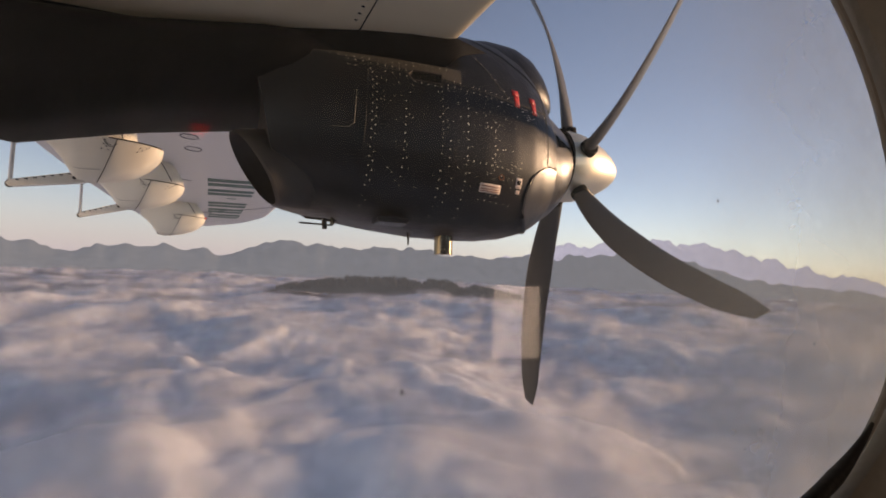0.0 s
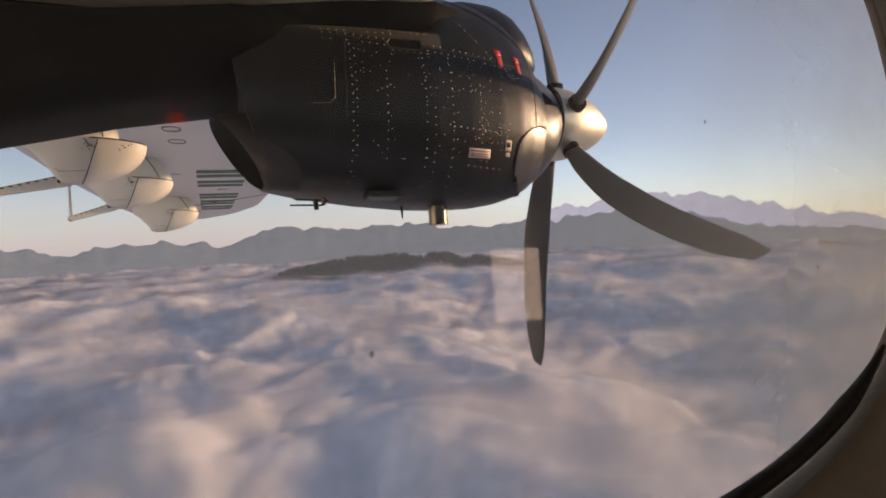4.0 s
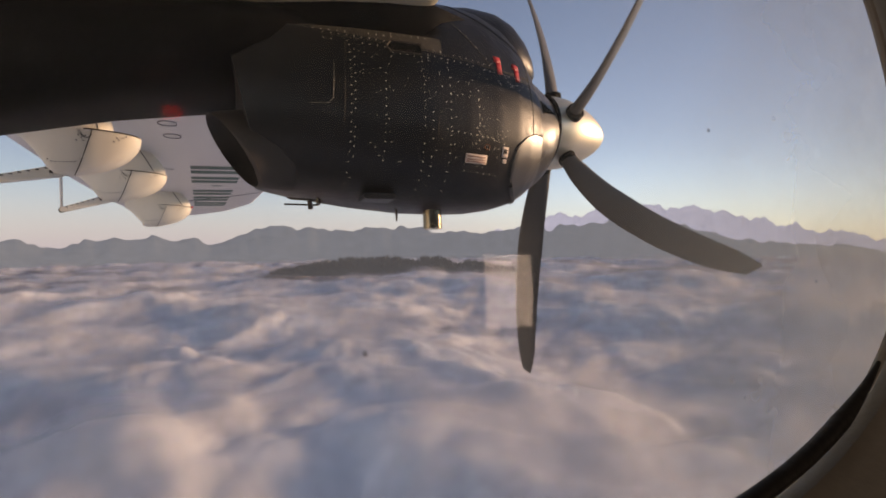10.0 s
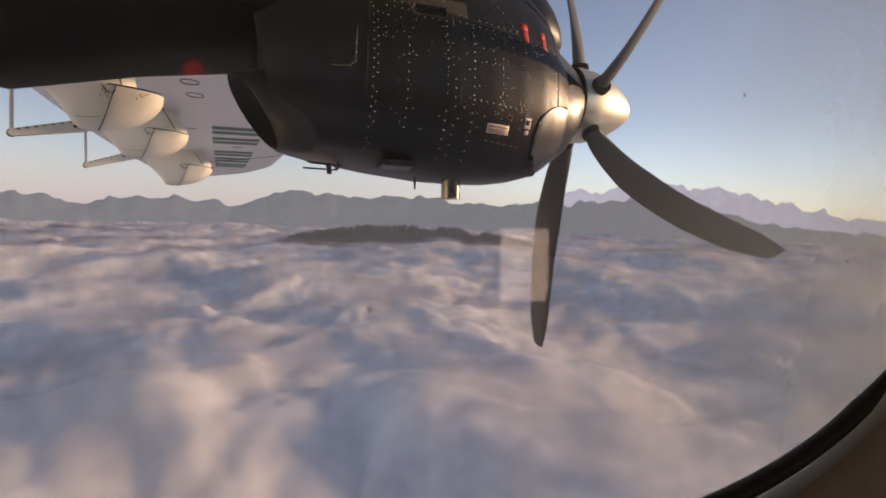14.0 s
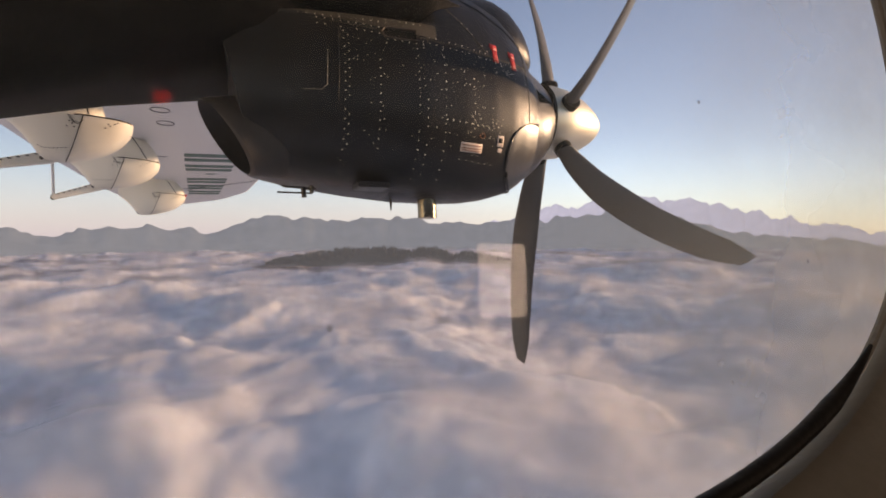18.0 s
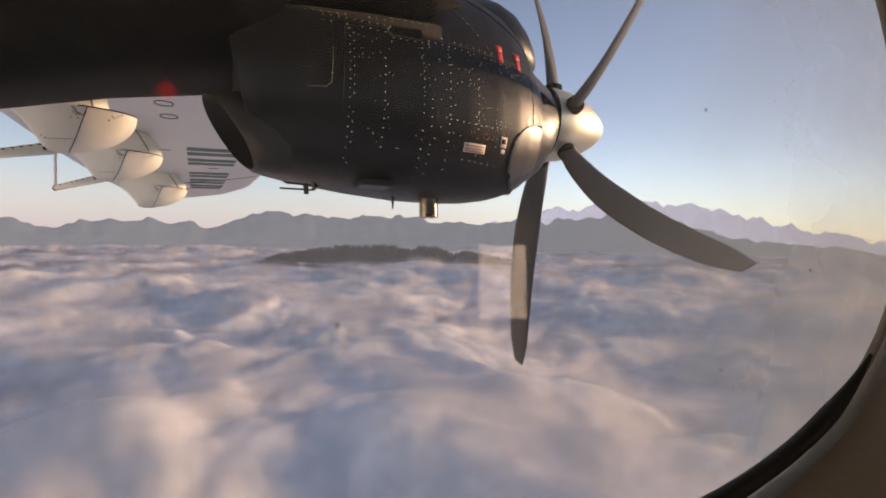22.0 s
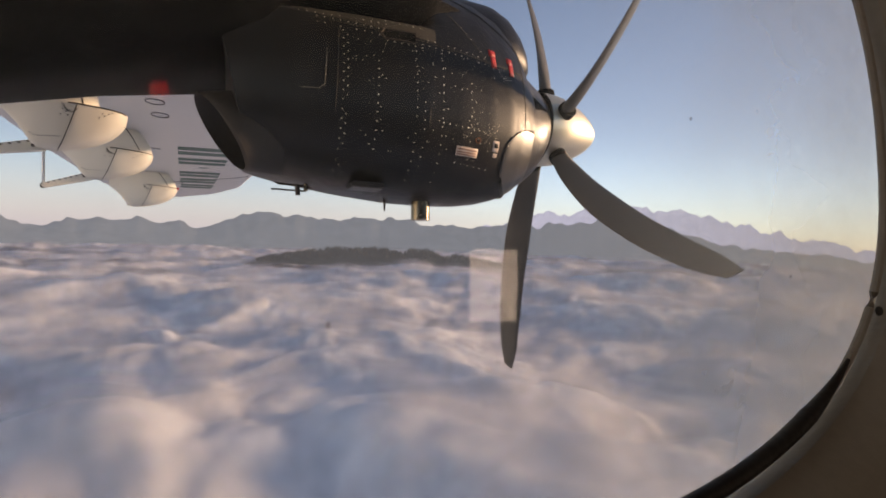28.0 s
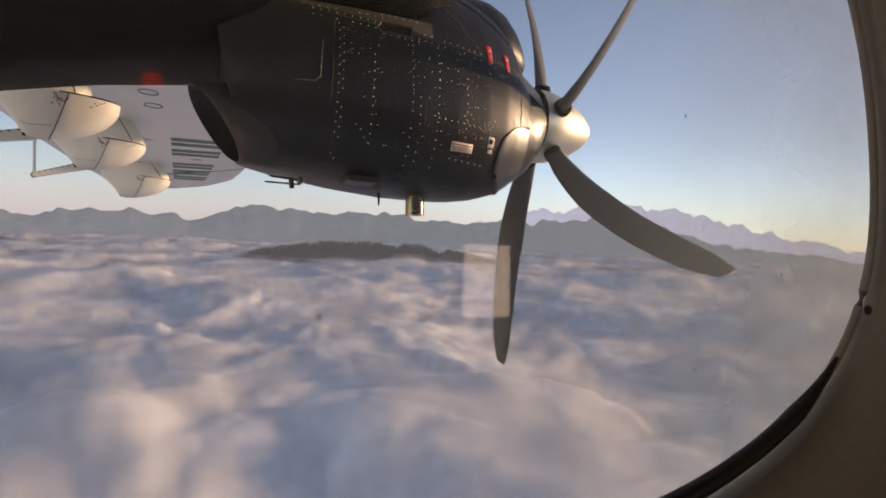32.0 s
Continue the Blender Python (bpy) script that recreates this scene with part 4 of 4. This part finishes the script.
def window_ring(y, grow=0.0, n=72):
    pts = []
    for a in np.linspace(0, 2 * math.pi, n, endpoint=False):
        c, s = math.cos(a), math.sin(a)
        up = WT if s > 0 else WB
        pts.append(Vector((WC[0] + (WA + grow - 0.006 * max(s, 0)) * math.copysign(abs(c) ** (2 / WN), c), y, WC[1] + (up + grow) * math.copysign(abs(s) ** (2 / WN), s))))
    return pts


def rect_ring(y, x0, x1, z0, z1, n=72):
    """Points of a rectangle met by rays from the window's middle, to pair with the window's outline."""
    pts = []
    for p in window_ring(y, 0, n):
        d = Vector((p.x - WC[0], 0, p.z - WC[1]))
        k = min((x1 - WC[0]) / d.x if d.x > 1e-6 else (x0 - WC[0]) / d.x if d.x < -1e-6 else 1e9,
                (z1 - WC[1]) / d.z if d.z > 1e-6 else (z0 - WC[1]) / d.z if d.z < -1e-6 else 1e9)
        pts.append(Vector((WC[0] + d.x * k, y, WC[1] + d.z * k)))
    return pts


def setting(name, base, label, category):
    return thing(name, base, label, category, kind="structure")


X0, X1, Z0, Z1, YS = -2.2, 3.7, 0.0, 1.80, -1.35
wall = setting("wall_port", (0, 0.2, 0), "beige plastic cabin side panel around a window", "wall")
bm = loft([rect_ring(0.215, X0, X1, Z0, Z1), window_ring(0.215, 0.12), window_ring(0.177, 0.012), window_ring(0.165, 0.010), window_ring(0.156, 0.016), window_ring(0.149, 0.026), window_ring(0.147, 0.040), rect_ring(0.147, X0, X1, Z0, Z1)], caps=False)
part("side_panel", bm, M_TRIM, wall)
win = setting("window_1", (WC[0], 0.17, WC[1] - WB), "rounded cabin window with black rubber seal and dusty pane", "window")


def sheet(ring):
    """One facet that faces the cabin."""
    bm = bmesh.new()
    f = bm.faces.new([bm.verts.new(p) for p in ring])
    f.normal_update()
    if f.normal.y > 0:
        f.normal_flip()
    return bm


def glazing(name, ring, label, material):
    bm = sheet(ring)
    ob = part(name, bm, material, win, label, smooth=False)
    if ob.data.polygons[0].normal.y > 0:
        ob.data.flip_normals()
    ob.visible_shadow = False


glazing("inner_pane", window_ring(0.1735, 0.011), "dusty scratched acrylic pane", M_PANE)
TILT = Matrix.Translation((WC[0], 0.200, WC[1])) @ Matrix.Rotation(radians(5.6), 4, "X") @ Matrix.Rotation(radians(-1.6), 4, "Z") @ Matrix.Translation((-WC[0], -0.200, -WC[1]))
glazing("outer_pane", [TILT @ p for p in window_ring(0.200, 0.07)], "outer acrylic pane, tilted with the fuselage side", M_PANE_OUT)
ring = window_ring(0.168, -0.001, 200)
bead = [p for p in ring[90:] if p.z < 1.160]
seal = part("window_seal", tube([p for p in bead if p.x < 0.2 or p.z < 1.135], 0.0042, 12), M_RUBBER, win, "black rubber seal bead")
part("seal_end", tube([p for p in bead if p.x > 0.2 and p.z > 1.132], 0.0042, 12, 0.0010), M_RUBBER, seal)
ring = window_ring(0.1715, 0.004, 120)
part("window_gasket", tube(ring + ring[:1], 0.0022, 8), M_TRIM, win, "thin beige glazing bead")
for x, z, r in ((0.0314, 1.183, 0.0013), (0.263, 1.202, 0.0010), (0.196, 1.274, 0.0011), (0.235, 1.196, 0.0004), (0.21, 1.185, 0.0004), (0.12, 1.205, 0.00035), (0.15, 1.16, 0.00035)):
    part("dirt_speck", blob((x, 0.1712, z), (r * 0.75, 0.0004, r), 7), M_SPECK, win)
part("seal_nub", blob((0.330, 0.168, 1.184), (0.0016, 0.002, 0.0028), 7), M_RUBBER, win)
# unseen cabin shell, added to keep the inside dark
for nm, lo, hi, m, lb in (("floor", (X0, YS, -0.05), (X1, 0.147, 0.0), M_CARPET, "unseen dark cabin floor that closes out light"),
                          ("ceiling", (X0, YS, Z1), (X1, 0.215, Z1 + 0.05), M_LINER, "unseen grey cabin ceiling that closes out light"),
                          ("wall_starboard", (X0, YS - 0.05, -0.05), (X1, YS, Z1 + 0.05), M_LINER, "unseen grey cabin side wall that closes out light"),
                          ("wall_aft", (X0 - 0.05, YS - 0.05, -0.05), (X0, 0.215, Z1 + 0.05), M_LINER, "unseen grey cabin rear wall that closes out light"),
                          ("wall_forward", (X1, YS - 0.05, -0.05), (X1 + 0.05, 0.215, Z1 + 0.05), M_LINER, "unseen grey cabin forward wall that closes out light")):
    s = setting(nm, (lo[0], lo[1], lo[2]), lb, nm.split("_")[0])
    part(nm + "_panel", box(lo, hi), m, s, smooth=False)

# daylight from the windows across the aisle
def far_window(name, x, z, w, h, watts):
    f = setting(name, (x, YS, z - h), "pale bright cabin window across the aisle", "window")
    fr = [Vector((x + (w / 2 + 0.015) * math.copysign(abs(math.cos(a)) ** 0.6, math.cos(a)), YS + 0.012, z + (h / 2 + 0.015) * math.copysign(abs(math.sin(a)) ** 0.6, math.sin(a)))) for a in np.linspace(0, 2 * math.pi, 48)]
    part("window_frame", tube(fr, 0.015, 8), M_TRIM, f)
    d = bpy.data.lights.new("daylight", "AREA")
    d.shape, d.size, d.size_y, d.energy, d.color = "RECTANGLE", w, h, watts, (1.0, 0.94, 0.86)
    new("daylight", d).matrix_world = BANK @ look((x, YS + 0.03, z), (x, 0, z))


far_window("window_2", 0.90, 1.17, 0.19, 0.26, 0.75)
# unseen window lamp, added aft to brighten the cabin trim
far_window("window_3_fill", -1.35, 1.17, 0.40, 0.34, 3.2)

# unseen red source, added so that its mirror image makes the pane's red glint
M_RED_GLINT = mat("red_glint_glow", (0.5, 0.02, 0.02), 0.4, bump=0)
M_RED_GLINT.node_tree.nodes["Principled BSDF"].inputs["Emission Color"].default_value = (1.0, 0.04, 0.03, 1)
M_RED_GLINT.node_tree.nodes["Principled BSDF"].inputs["Emission Strength"].default_value = 2.6
lamp = setting("red_glint_source", (-0.18, YS, 1.70), "unseen red source added for the red glint in the pane", "lamp")
part("housing", box((-0.225, YS, 1.675), (-0.135, YS + 0.02, 1.765), 0.006), M_TRIM, lamp)
part("lens", box((-0.205, YS + 0.018, 1.700), (-0.155, YS + 0.035, 1.742), 0.008), M_RED_GLINT, lamp, "glowing red face of the added source")
